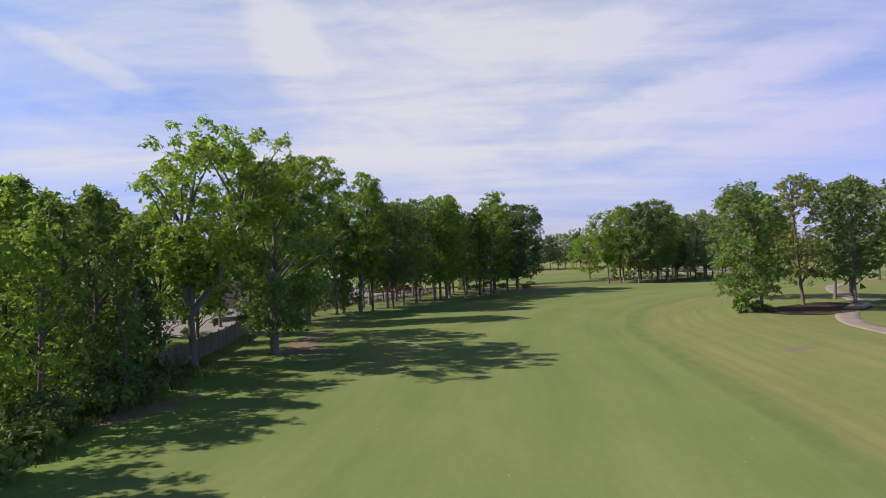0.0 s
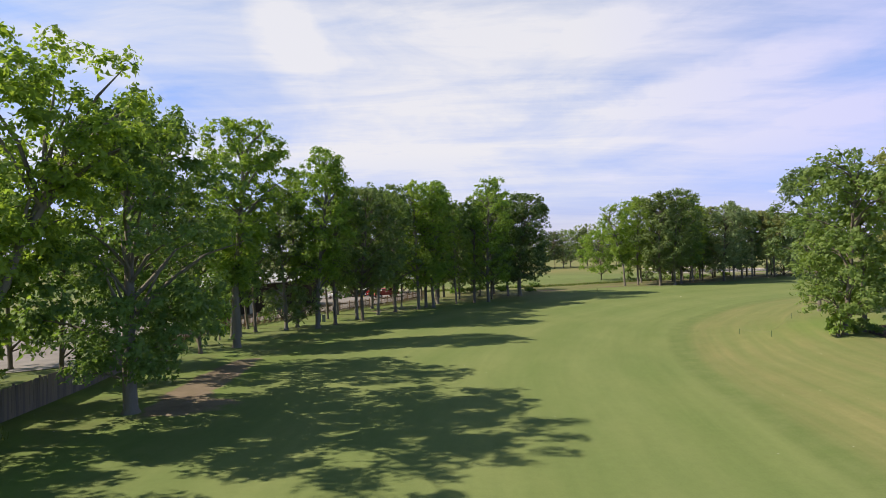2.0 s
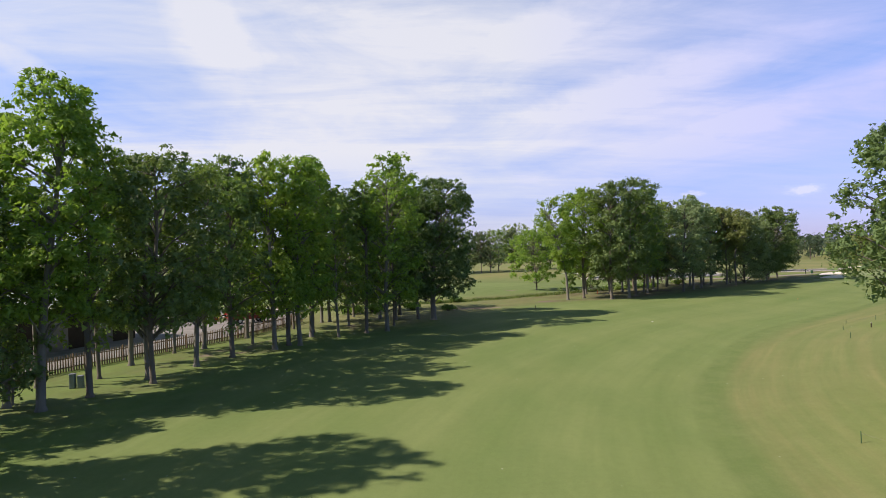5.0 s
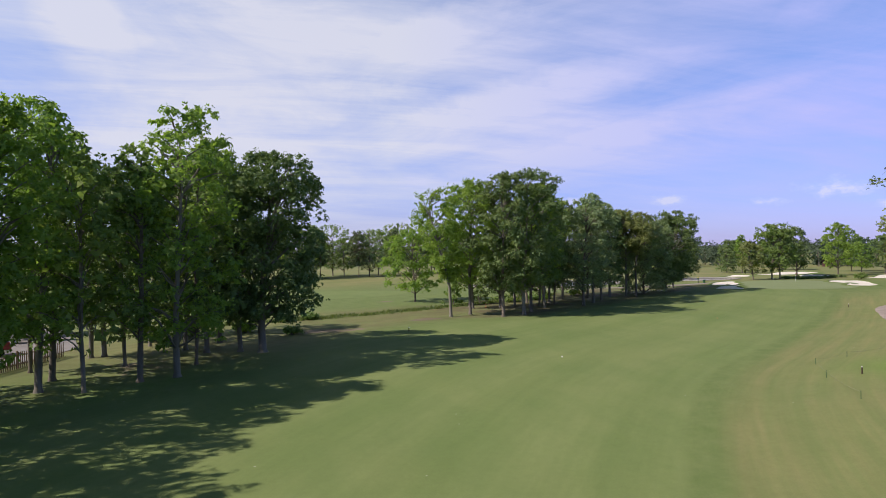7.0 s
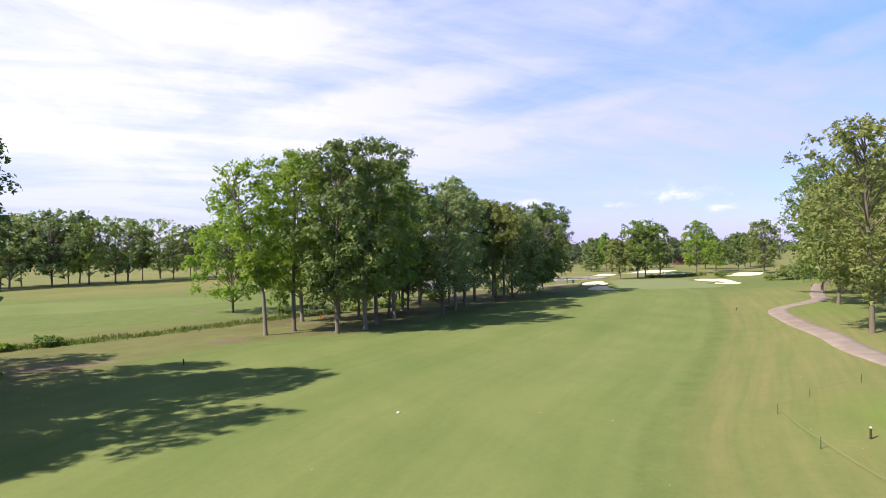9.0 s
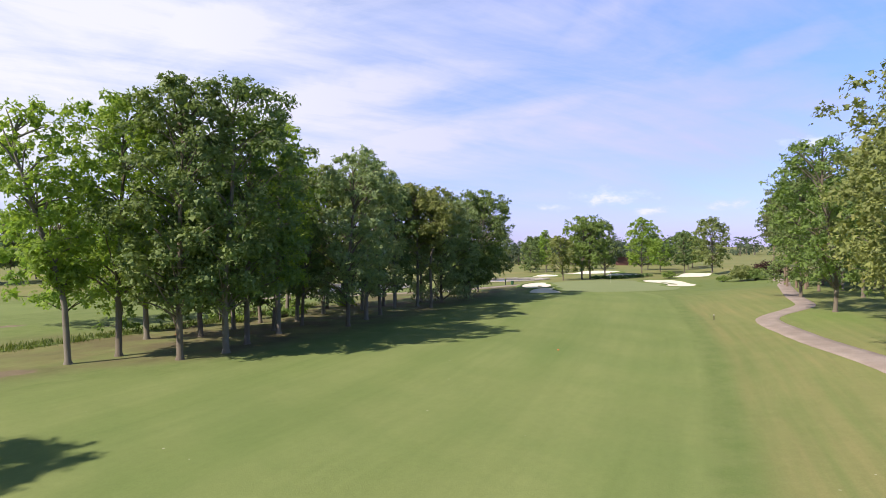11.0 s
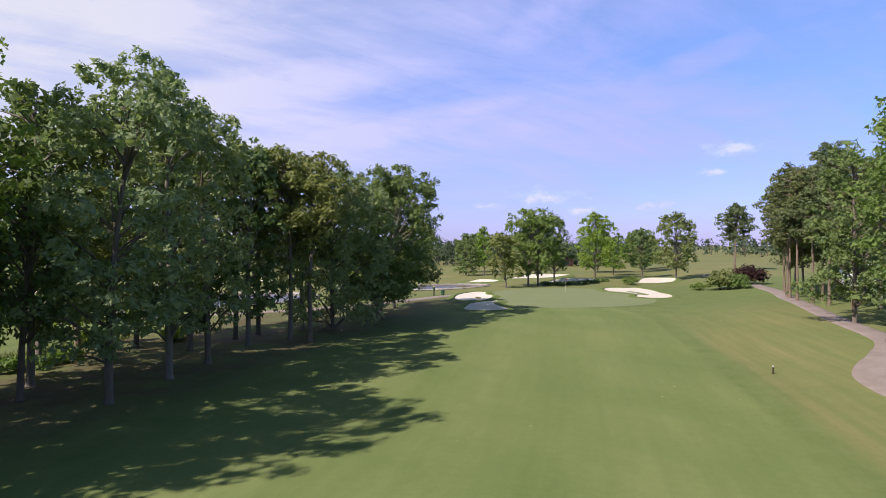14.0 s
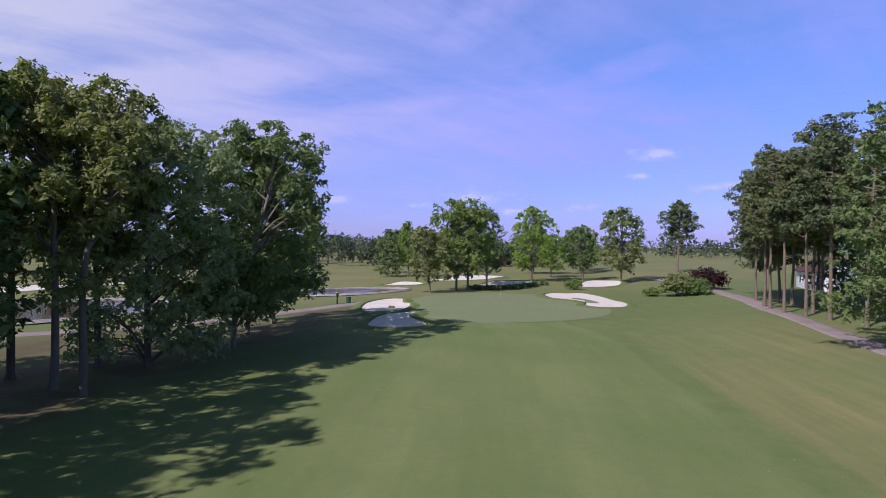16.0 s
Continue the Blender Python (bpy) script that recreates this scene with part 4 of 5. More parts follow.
ROWS_ROW = [
    (-20.3, 63.3, 17.4, 5.0, 3.8, 2.2, "round", LEAF_MAPLE), (-28.6, 77.5, 15.9, 6.5, 3.1, 0.0, "round", LEAF_OAK), (-19.5, 67.4, 15.8, 4.8, 2.9, 0.0, "tall", LEAF_OAK),
    (-19.8, 74.8, 13.0, 3.7, 2.3, 0.0, "tall", LEAF_FRESH), (-20.7, 85.3, 13.0, 3.4, 2.1, 0.0, "tall", LEAF_OAK), (-19.8, 85.2, 13.5, 4.4, 2.4, 0.0, "tall", LEAF_MAPLE),
    (-19.6, 89.7, 13.5, 5.6, 2.6, 0.3, "round", LEAF_OAK), (-16.4, 90.7, 16.3, 2.3, 3.1, -0.5, "tall", LEAF_OAK), (-15.7, 93.0, 17.9, 6.2, 2.1, -0.4, "tall", LEAF_FRESH),
    (-11.6, 95.0, 17.3, 4.8, 3.0, 0.6, "tall", LEAF_MAPLE), (-13.6, 107.3, 18.0, 5.8, 2.5, 0.0, "tall", LEAF_MAPLE), (-9.8, 100.5, 17.0, 3.8, 4.2, 0.5, "round", LEAF_OAK),
    (-8.8, 98.6, 16.9, 4.0, 4.0, 1.4, "round", LEAF_OAK), (-7.6, 105.2, 17.2, 4.4, 3.6, 0.6, "round", LEAF_MAPLE), (-9.7, 115.5, 18.7, 4.2, 2.9, 0.8, "round", LEAF_MAPLE), (-5.6, 109.4, 18.3, 4.4, 3.1, 0.4, "tall", LEAF_OAK),
    (-6.9, 122.2, 18.5, 4.4, 2.6, -0.2, "tall", LEAF_FRESH), (-2.4, 113.0, 19.3, 5.0, 2.6, -0.4, "tall", LEAF_FRESH), (-1.4, 115.3, 19.1, 5.4, 2.9, 0.3, "tall", LEAF_FRESH),
    (-0.2, 114.9, 18.8, 5.2, 2.7, 0.8, "tall", LEAF_FRESH), (0.3, 121.0, 19.9, 5.2, 2.6, 0.4, "tall", LEAF_FRESH), (-0.0, 125.0, 18.7, 4.8, 2.9, 0.8, "tall", LEAF_MAPLE),
    (1.2, 135.6, 17.8, 4.1, 2.5, 0.0, "tall", LEAF_OAK), (0.2, 135.2, 16.4, 4.3, 2.3, -0.4, "tall", LEAF_OAK), (6.3, 122.8, 17.4, 4.4, 1.9, -0.2, "tall", LEAF_MAPLE),
    (8.7, 123.9, 20.6, 4.2, 3.6, 0.8, "tall", LEAF_FRESH), (10.0, 134.6, 20.0, 4.2, 3.2, 0.6, "tall", LEAF_MAPLE), (10.8, 140.8, 19.3, 3.9, 2.9, 0.0, "round", LEAF_OAK),
    (7.9, 136.9, 17.3, 3.9, 2.5, 0.0, "round", LEAF_OAK), (13.0, 134.3, 17.6, 4.0, 3.4, 0.0, "round", LEAF_OAK),
    (-23.1, 82.3, 12.5, 5.6, 2.9, 0.0, "round", LEAF_OAK), (-21.5, 92.9, 13.0, 6.0, 2.7, 0.0, "round", LEAF_OAK), (-17.1, 99.2, 14.9, 6.2, 2.9, 0.0, "round", LEAF_OAK), (-13.8, 101.6, 14.4, 6.0, 2.9, 0.0, "round", LEAF_MAPLE),
    (-11.9, 113.3, 15.9, 3.9, 2.9, 0.0, "round", LEAF_OAK), (-5.3, 117.1, 16.9, 4.2, 2.7, 0.0, "tall", LEAF_MAPLE), (-2.7, 129.2, 16.9, 3.9, 2.9, 0.0, "round", LEAF_OAK), (4.0, 129.7, 16.9, 4.0, 2.9, 0.0, "round", LEAF_OAK), (3.3, 120.0, 16.4, 4.4, 2.7, 0.0, "tall", LEAF_MAPLE),
    (9.6, 129.0, 18.0, 3.6, 3.6, 0.0, "round", LEAF_OAK), (4.2, 140.8, 15.4, 2.9, 2.9, 0.0, "round", LEAF_OAK), (3.0, 146.5, 17.6, 3.6, 3.6, 0.0, "round", LEAF_OAK), (7.0, 149.5, 16.0, 3.6, 3.2, 0.0, "round", LEAF_MAPLE),
]
for i, (x, y, H, zb, R, dx, style, leaf) in enumerate(ROWS_ROW):
    R, zb = R * (1.30 if y > 112 else 1.22), zb + (0.7 if y < 106 and zb > 3 else -0.6 if i % 3 else 0.4)
    broadleaf("maple_tree" if leaf is not LEAF_OAK else "oak_tree", x, y, H, zb, R, dx, 0, style, leaf, BARK if i % 3 else BARK_DARK, seed=40 + i, size=0.22 if i < 27 else 0.33, dens=1.02 if i < 30 else 0.72, many=1.6, tr=0.0 if i < 30 else 0.13, label=TALL_L if style == "tall" else "leafy dark green oak in the boundary row", group=ROW)
broadleaf("oak_tree", 15.0, 133.1, 18.8, 3.4, 5.4, 1.2, 0, "round", LEAF_OAK, BARK, 0.34, 90, size=0.21, dens=2.2, many=3.0, label="dense dark rounded oak ending the boundary row", group=ROW)

for i, (x, y, H, R) in enumerate([(-21.3, 83.4, 6.0, 1.4), (-24.5, 88.5, 5.0, 1.3), (-15.8, 93.8, 5.5, 1.3)]):
    broadleaf("sapling", x, y, H, 1.0, R, 0, 0, "round", LEAF_FRESH if i != 2 else LEAF_OAK, BARK, 0.07, 190 + i, size=0.2, label="slim young maple sapling beside the picket fence", group=ROW)

# thicket in the near corner behind the board fence
for i, (x, y, H, R, zb, leaf) in enumerate([
    (-20.9, 31.2, 10.8, 2.6, 0.6, LEAF_FRESH), (-24.0, 28.8, 12.5, 2.9, 0.8, LEAF_FRESH), (-25.4, 35.5, 13.5, 3.2, 1.0, LEAF_FRESH), (-23.0, 40.3, 13.4, 3.8, 1.4, LEAF_MAPLE),
    (-29.3, 42.2, 14.5, 3.4, 1.5, LEAF_MAPLE), (-31.7, 35.5, 14.0, 3.4, 1.2, LEAF_FRESH), (-28.3, 48.9, 14.5, 3.2, 1.5, LEAF_MAPLE), (-34.5, 49.9, 15.5, 3.4, 1.5, LEAF_MAPLE),
    (-26.9, 23.0, 13.0, 3.4, 1.0, LEAF_FRESH), (-22.1, 21.1, 12.0, 3.0, 0.5, LEAF_MAPLE), (-38.4, 59.5, 15.5, 3.6, 2.0, LEAF_FRESH), (-31.7, 61.4, 13.5, 3.4, 2.0, LEAF_MAPLE), (-25.9, 55.1, 13.0, 3.2, 1.6, LEAF_MAPLE), (-27.3, 67.1, 12.0, 2.8, 2.0, LEAF_MAPLE), (-25.4, 44.1, 12.5, 3.0, 1.0, LEAF_OAK), (-29.7, 54.7, 14.0, 3.4, 1.6, LEAF_MAPLE), (-22.5, 35.0, 12.4, 3.6, 0.6, LEAF_MAPLE), (-32.6, 69.1, 15.0, 3.4, 2.5, LEAF_FRESH), (-20.2, 41.0, 7.5, 2.0, 0.5, LEAF_OAK), (-19.2, 36.5, 6.5, 1.8, 0.4, LEAF_MAPLE),
]):
    broadleaf("young_tree", x, y, H, zb, R, 0, 0, "low", leaf, BARK_DARK, 0.16, 120 + i, many=1.6, size=0.18 if i in (0, 1, 3, 9, 16, 18, 19) else 0.3, dens=0.85, label="bushy young tree leafy down to the ground", group="thicket by the board fence")
for i, (x, y, H, R) in enumerate([(-18.7, 26.9, 1.8, 1.6), (-19.7, 29.7, 2.4, 1.8), (-19.0, 34.0, 2.0, 1.7), (-20.1, 37.9, 2.6, 1.8), (-20.7, 42.2, 2.2, 1.6), (-21.9, 45.6, 1.8, 1.4), (-18.0, 23.5, 1.6, 1.6)]):
    shrub(x, y, H, R, LEAF_OAK if i % 2 else LEAF_MAPLE, "wild green shrub at the edge of the thicket", 160 + i, 0.2, group="thicket by the board fence")

# the grove on the left of the bend
GROVE_ROWS = [
    (41.6, 181.2, 13.1, 2.5, 5.6, -0.6, "round", LEAF_FRESH), (40.4, 155.6, 17.8, 5.4, 3.5, -1.9, "vase", LEAF_FRESH), (43.7, 156.9, 19.3, 4.6, 4.6, 0.4, "round", LEAF_FRESH), (46.8, 164.8, 19.6, 4.4, 4.4, 0.0, "round", LEAF_MAPLE),
    (47.1, 152.7, 19.8, 4.4, 4.9, 0.0, "round", LEAF_OAK), (50.5, 153.4, 20.5, 4.2, 5.5, 0.8, "round", LEAF_OAK), (53.0, 156.5, 18.7, 4.4, 4.4, 0.4, "round", LEAF_MAPLE), (57.2, 160.9, 19.6, 5.6, 3.3, 0.3, "tall", LEAF_FRESH),
    (51.0, 163.5, 18.2, 4.2, 3.1, 0.0, "round", LEAF_OAK), (54.8, 166.8, 17.2, 4.2, 2.9, 0.0, "round", LEAF_OAK), (57.6, 163.5, 13.0, 3.8, 2.2, 0.0, "tall", LEAF_OAK), (62.3, 169.5, 17.2, 4.4, 2.7, 0.0, "round", LEAF_OAK),
    (66.4, 179.6, 18.2, 4.4, 2.7, 0.0, "round", LEAF_OAK), (67.6, 174.8, 17.8, 4.0, 2.5, 0.0, "round", LEAF_OLIVE), (64.8, 162.2, 17.8, 4.2, 3.7, 0.8, "round", LEAF_GREY), (68.9, 166.2, 18.4, 4.4, 2.7, 0.0, "tall", LEAF_GREY),
    (72.4, 169.5, 17.2, 4.0, 3.1, 0.0, "round", LEAF_GREY), (73.2, 175.7, 17.2, 4.4, 2.7, 0.0, "round", LEAF_OAK), (78.1, 179.1, 16.6, 7.2, 2.9, -0.3, "round", LEAF_GREY), (77.6, 175.2, 16.1, 4.4, 2.7, 0.0, "round", LEAF_OAK),
    (80.7, 180.4, 16.9, 8.2, 3.2, 0.0, "round", LEAF_OLIVE), (81.7, 176.2, 16.4, 8.8, 3.6, -0.6, "round", LEAF_OLIVE), (82.4, 173.9, 15.7, 8.4, 2.9, 1.3, "vase", LEAF_OLIVE), (85.2, 180.7, 16.6, 7.0, 3.4, 0.0, "round", LEAF_OLIVE),
    (87.4, 178.8, 15.4, 0.8, 5.2, 0.6, "round", LEAF_GREY), (94.4, 181.6, 16.6, 2.4, 5.3, 2.4, "round", LEAF_OAK), (98.5, 187.0, 15.3, 2.2, 4.2, 0.0, "round", LEAF_OAK), (103.7, 191.5, 14.9, 2.7, 4.1, 0.6, "round", LEAF_MAPLE),
    (58.6, 170.4, 15.5, 4.0, 3.0, 0.0, "round", LEAF_OAK), (63.4, 175.6, 17.2, 4.0, 3.2, 0.0, "round", LEAF_OAK), (70.6, 180.6, 17.0, 4.0, 3.2, 0.0, "round", LEAF_OAK), (76.2, 184.6, 16.4, 4.0, 3.2, 0.0, "round", LEAF_OAK), (61.4, 165.8, 12.6, 4.4, 2.4, 0.0, "round", LEAF_OAK),
]
for i, (x, y, H, zb, R, dx, style, leaf) in enumerate(GROVE_ROWS):
    R, zb = (R * 1.17, max(0.6, zb - (0.9 if i < 20 else 0.0))) if i >= 8 else (R * 1.08, zb)
    lab = {LEAF_FRESH: "fresh green maple at the grove's edge", LEAF_MAPLE: "tall full green maple in the grove", LEAF_GREY: "broad oak with pale grey-green leaves", LEAF_OLIVE: "olive brown topped oak in the grove", LEAF_OAK: "dark green oak standing in the grove"}[leaf]
    broadleaf("maple_tree" if leaf in (LEAF_FRESH, LEAF_MAPLE) else "oak_tree", x, y, H, zb, R, dx, -1.0 if i in (4, 5) else 0, style, leaf, BARK if i % 2 else BARK_DARK, seed=200 + i, size=0.205 if i in (1, 2, 4, 5, 6, 7, 14, 15, 16, 18, 20, 21, 22, 23, 24, 25) else 0.31, dens=1.8 if i == 25 else 1.0 if i >= 28 else 1.6 if i >= 20 else 1.2, many=2.2 if i >= 24 else 1.5, label=lab, group=GROVE)

# young growth in the shade behind the grove's front trunks
for i, (x, y, H, R) in enumerate([(45.5, 170.5, 5.0, 1.6), (50.5, 171.5, 4.2, 1.8), (55.5, 174.5, 5.4, 1.7), (60.5, 178.5, 4.6, 1.9), (67.0, 183.5, 5.2, 1.8), (73.0, 188.0, 4.4, 1.7)]):
    broadleaf("young_tree", x, y, H, 0.7, R, 0, 0, "low", LEAF_OAK if i % 2 else LEAF_MAPLE, BARK_DARK, 0.06, 260 + i, label="small shaded young tree under the grove", group="young trees under the grove")

# right-hand trees along the cart path
RIGHT_ROWS = [
    (33.0, 69.0, 14.4, 2.2, 4.2, 0.0, "round", LEAF_MAPLE), (35.3, 70.0, 12.7, 2.5, 3.1, 0.3, "round", LEAF_MAPLE), (42.9, 75.2, 15.9, 3.9, 3.6, -0.2, "round", LEAF_OLIVE), (41.8, 87.0, 15.8, 3.7, 4.5, -0.4, "round", LEAF_OAK),
    (54.3, 83.8, 16.1, 3.7, 3.7, 0.3, "round", LEAF_OLIVE), (50.6, 81.4, 15.3, 3.9, 2.7, 0.0, "round", LEAF_OAK), (57.8, 78.8, 15.7, 3.7, 3.4, 0.0, "round", LEAF_OAK), (49.3, 75.4, 15.3, 3.4, 3.2, 0.0, "round", LEAF_OAK),
    (82.9, 119.5, 18.3, 4.2, 6.0, -0.7, "round", LEAF_OLIVE), (94.4, 119.9, 16.7, 4.2, 3.3, 0.0, "round", LEAF_OAK), (106.5, 135.3, 17.6, 3.6, 5.4, -1.2, "round", LEAF_MAPLE), (108.7, 130.7, 16.3, 4.2, 4.2, 0.0, "round", LEAF_OAK), (120.9, 145.6, 15.9, 2.4, 4.5, 0.3, "round", LEAF_OAK), (160.0, 152.5, 14.0, 1.2, 4.0, 0, "low", LEAF_OAK), (168.5, 158.0, 14.0, 1.2, 4.0, 0, "low", LEAF_OAK), (144.0, 146.0, 13.0, 1.2, 3.6, 0, "low", LEAF_OAK), (152.0, 151.0, 15.0, 2.0, 3.8, 0, "round", LEAF_MAPLE),
    (98.6, 127.4, 16.7, 4.2, 4.2, 0.0, "round", LEAF_OLIVE), (127.6, 141.1, 16.8, 4.2, 4.2, 0.0, "round", LEAF_OAK), (138.9, 148.3, 15.9, 3.4, 4.2, 0.0, "round", LEAF_GREY), (147.7, 146.2, 16.8, 3.4, 4.2, 0.0, "round", LEAF_OAK),
]
for i, (x, y, H, zb, R, dx, style, leaf) in enumerate(RIGHT_ROWS):
    lab = {LEAF_FRESH: "bright green maple beside the cart path", LEAF_MAPLE: "willowy green tree with low branches on the rough", LEAF_OLIVE: "olive topped oak beside the cart path", LEAF_OAK: "dark green oak behind the cart path", LEAF_GREY: "grey-green oak beside the cart path"}[leaf]
    broadleaf("maple_tree" if leaf in (LEAF_FRESH, LEAF_MAPLE) else "oak_tree", x, y, H, zb, R, dx, 1.4 if i == 10 else 0, style, leaf, BARK if i % 2 else BARK_DARK, seed=300 + i, size=0.19 if i in (0, 2, 3, 8, 10, 12) else 0.34, dens=1.15, many=1.8, label=lab, group=PATHSIDE)
for i, (x, y, H, zb, R) in enumerate([(149.6, 162.1, 18.3, 6.8, 3.1), (142.5, 158.2, 17.2, 7.1, 2.9), (145.2, 156.2, 18.0, 6.3, 2.9), (151.1, 156.6, 20.5, 7.5, 3.5), (138.4, 153.3, 18.9, 7.5, 3.2), (155.5, 162.1, 18.5, 4.6, 3.4), (162.8, 165.9, 16.8, 3.4, 3.9), (158.6, 158.7, 18.4, 5.9, 3.4), (135.2, 149.9, 16.8, 6.7, 2.5), (147.0, 160.8, 17.4, 7.6, 2.4), (153.4, 160.2, 18.2, 7.0, 2.8), (140.6, 155.8, 16.2, 7.4, 2.4), (156.8, 165.2, 17.2, 6.6, 2.8)]):
    pine(x, y, H, zb + 0.2, R * 1.2, 400 + i, dens=0.68, label="tall pine with bare reddish trunk beside the path", group=PATHSIDE)

# trees and shrubs round the green
FAR_ROWS = [
    (140.7, 207.5, 10.3, 2.5, 3.1, -1.1, "round", LEAF_OLIVE), (147.5, 208.2, 15.1, 3.8, 5.2, 1.0, "round", LEAF_MAPLE), (149.3, 207.3, 13.4, 3.8, 3.4, 0.0, "round", LEAF_OAK), (160.5, 212.5, 14.3, 2.9, 3.6, -0.8, "round", LEAF_OAK),
    (179.4, 215.9, 15.7, 3.3, 4.1, 0.5, "tall", LEAF_FRESH), (196.9, 222.8, 9.9, 2.5, 3.3, 0.0, "round", LEAF_FRESH), (191.6, 211.0, 11.8, 3.3, 3.1, -0.3, "round", LEAF_OAK), (186.1, 199.1, 14.9, 3.6, 4.5, -0.3, "round", LEAF_OLIVE),
    (167.6, 248.1, 9.6, 1.1, 3.1, 0.0, "low", LEAF_OAK), (171.2, 245.0, 12.9, 2.9, 1.8, -0.3, "tall", LEAF_FRESH), (207.7, 235.5, 12.4, 2.9, 4.8, 0.0, "round", LEAF_OAK), (218.2, 227.8, 12.4, 2.9, 4.8, 0.0, "round", LEAF_MAPLE),
    (200.0, 256.5, 12.4, 2.9, 4.8, 0.0, "round", LEAF_MAPLE), (182.8, 262.3, 11.5, 2.5, 4.4, 0.0, "round", LEAF_OAK), (232.4, 235.8, 11.4, 2.8, 4.7, 0.0, "round", LEAF_OAK),
]
for i, (x, y, H, zb, R, dx, style, leaf) in enumerate(FAR_ROWS):
    R = R * 1.18
    lab = "rounded leafy tree on the course beyond the green"
    broadleaf("oak_tree" if leaf in (LEAF_OAK, LEAF_OLIVE) else "maple_tree", x, y, H, zb, R, dx, 0, style, leaf, BARK_DARK, seed=500 + i, size=0.34, dens=1.5, many=1.7, label=lab, group=FAR)
pine(231.6, 206.9, 18.0, 8.6, 5.6, 470, 0.26, 0.36, label="lone tall pine on the far fairway", group=FAR)
shrub(165.6, 197.5, 2.1, 1.7, LEAF_MAPLE, "small clipped round green shrub", 601)
shrub(163.0, 181.9, 1.6, 1.4, LEAF_MAPLE, "small clipped round green shrub", 602)
shrub(163.8, 178.2, 3.9, 2.8, LEAF_OLIVE, "large rounded olive green shrub", 603, 0.22)
shrub(164.6, 175.6, 2.9, 2.1, LEAF_MAPLE, "spreading green shrub beside the purple one", 604, 0.2)
for i, (x, y) in enumerate([(151.7, 207.2), (153.5, 205.6), (156.4, 205.1), (159.3, 204.7), (165.0, 206.0), (170.7, 207.5)]):
    shrub(x, y, 0.9, 1.7, LEAF_OAK, "low dark juniper under the oaks", 620 + i, 0.2, "juniper", group="juniper bed behind the green")
shrub(172.0, 177.0, 3.9, 3.3, LEAF_PURPLE, "spreading dark purple leaved shrub", 605, 0.22)

# tree row across the neighbouring hole
proto = [broadleaf("oak_tree", 5, 277, 19.0, 3.6, 7.6, 0, 0, "round", LEAF_GREY, BARK_DARK, seed=700, size=0.55, dens=0.7, label="rounded dark tree across the next hole", group="tree row across the next hole"),
         broadleaf("oak_tree", 22, 283, 17.5, 3.6, 7.2, 0, 0, "round", LEAF_MAPLE, BARK_DARK, seed=701, size=0.55, dens=0.7, label="rounded dark tree across the next hole", group="tree row across the next hole"),
         pine(13, 290, 19.5, 4.6, 6.2, 702, size=0.55, dens=0.6, label="pine across the next hole", group="tree row across the next hole")]
rng = random.Random(7)
for i in range(36):
    x = -44 + i * 4.7 + rng.uniform(-2.5, 2.5)
    y = 279 + 0.34 * (x - 5) + rng.uniform(-6, 18)
    s = rng.uniform(0.8, 1.1)
    copy_thing(proto[i % 3], pose(x, y, ground_z(x, y) - 0.12, 0, 0, rng.uniform(0, 360)) @ Matrix.Diagonal((s, s, s, 1)))


# ---- far woods round the horizon ----
def far_woods():
    rng = np.random.default_rng(9)
    pieces, stems = [], []
    for i in range(1060):
        a = rng.uniform(-0.75, 2.95)
        d = rng.uniform(440, 560) if i % 2 else rng.uniform(560, 820)
        H, R = (rng.uniform(10, 16), rng.uniform(5.5, 9)) if i % 2 else (rng.uniform(11, 15), rng.uniform(9, 13))
        if i >= 940:
            a, d = rng.uniform(0.62, 1.30), rng.uniform(225, 330)
            H, R = H * 0.85, R * 0.7
        x, y = 70 + d * math.cos(a), 130 + d * math.sin(a)
        if a > 1.5:
            H *= 1.15
        n = 8
        c = np.stack([rng.normal(0, R * 0.5, n), rng.normal(0, R * 0.5, n), rng.uniform(0.12, 0.86, n) * H], 1) + np.array([x, y, 0])
        r = rng.uniform(0.34, 0.58, n) * R
        pieces.append(leaves(rng, c, r, 110, 1.55, 0.9, 0.5) if i < 940 else leaves(rng, c, r * 0.8, 560, 0.75, 0.9, 0.4))
        stems.append(tube(np.array([[x, y, -0.5], [x, y, H * 0.4], [x, y, H * 0.8]]), [0.35, 0.25, 0.05], 4))
    v_, q = join(pieces)
    ob = link_mesh("far_woods", quads_mesh("far_woods", v_, q), LEAF_FAR)
    tagged(ob, "distant dark green woods along the horizon", "woods", kind="stuff")
    v_, q = join(stems)
    link_mesh("trunks", quads_mesh("trunks", v_, q), BARK_DARK, ob)


far_woods()


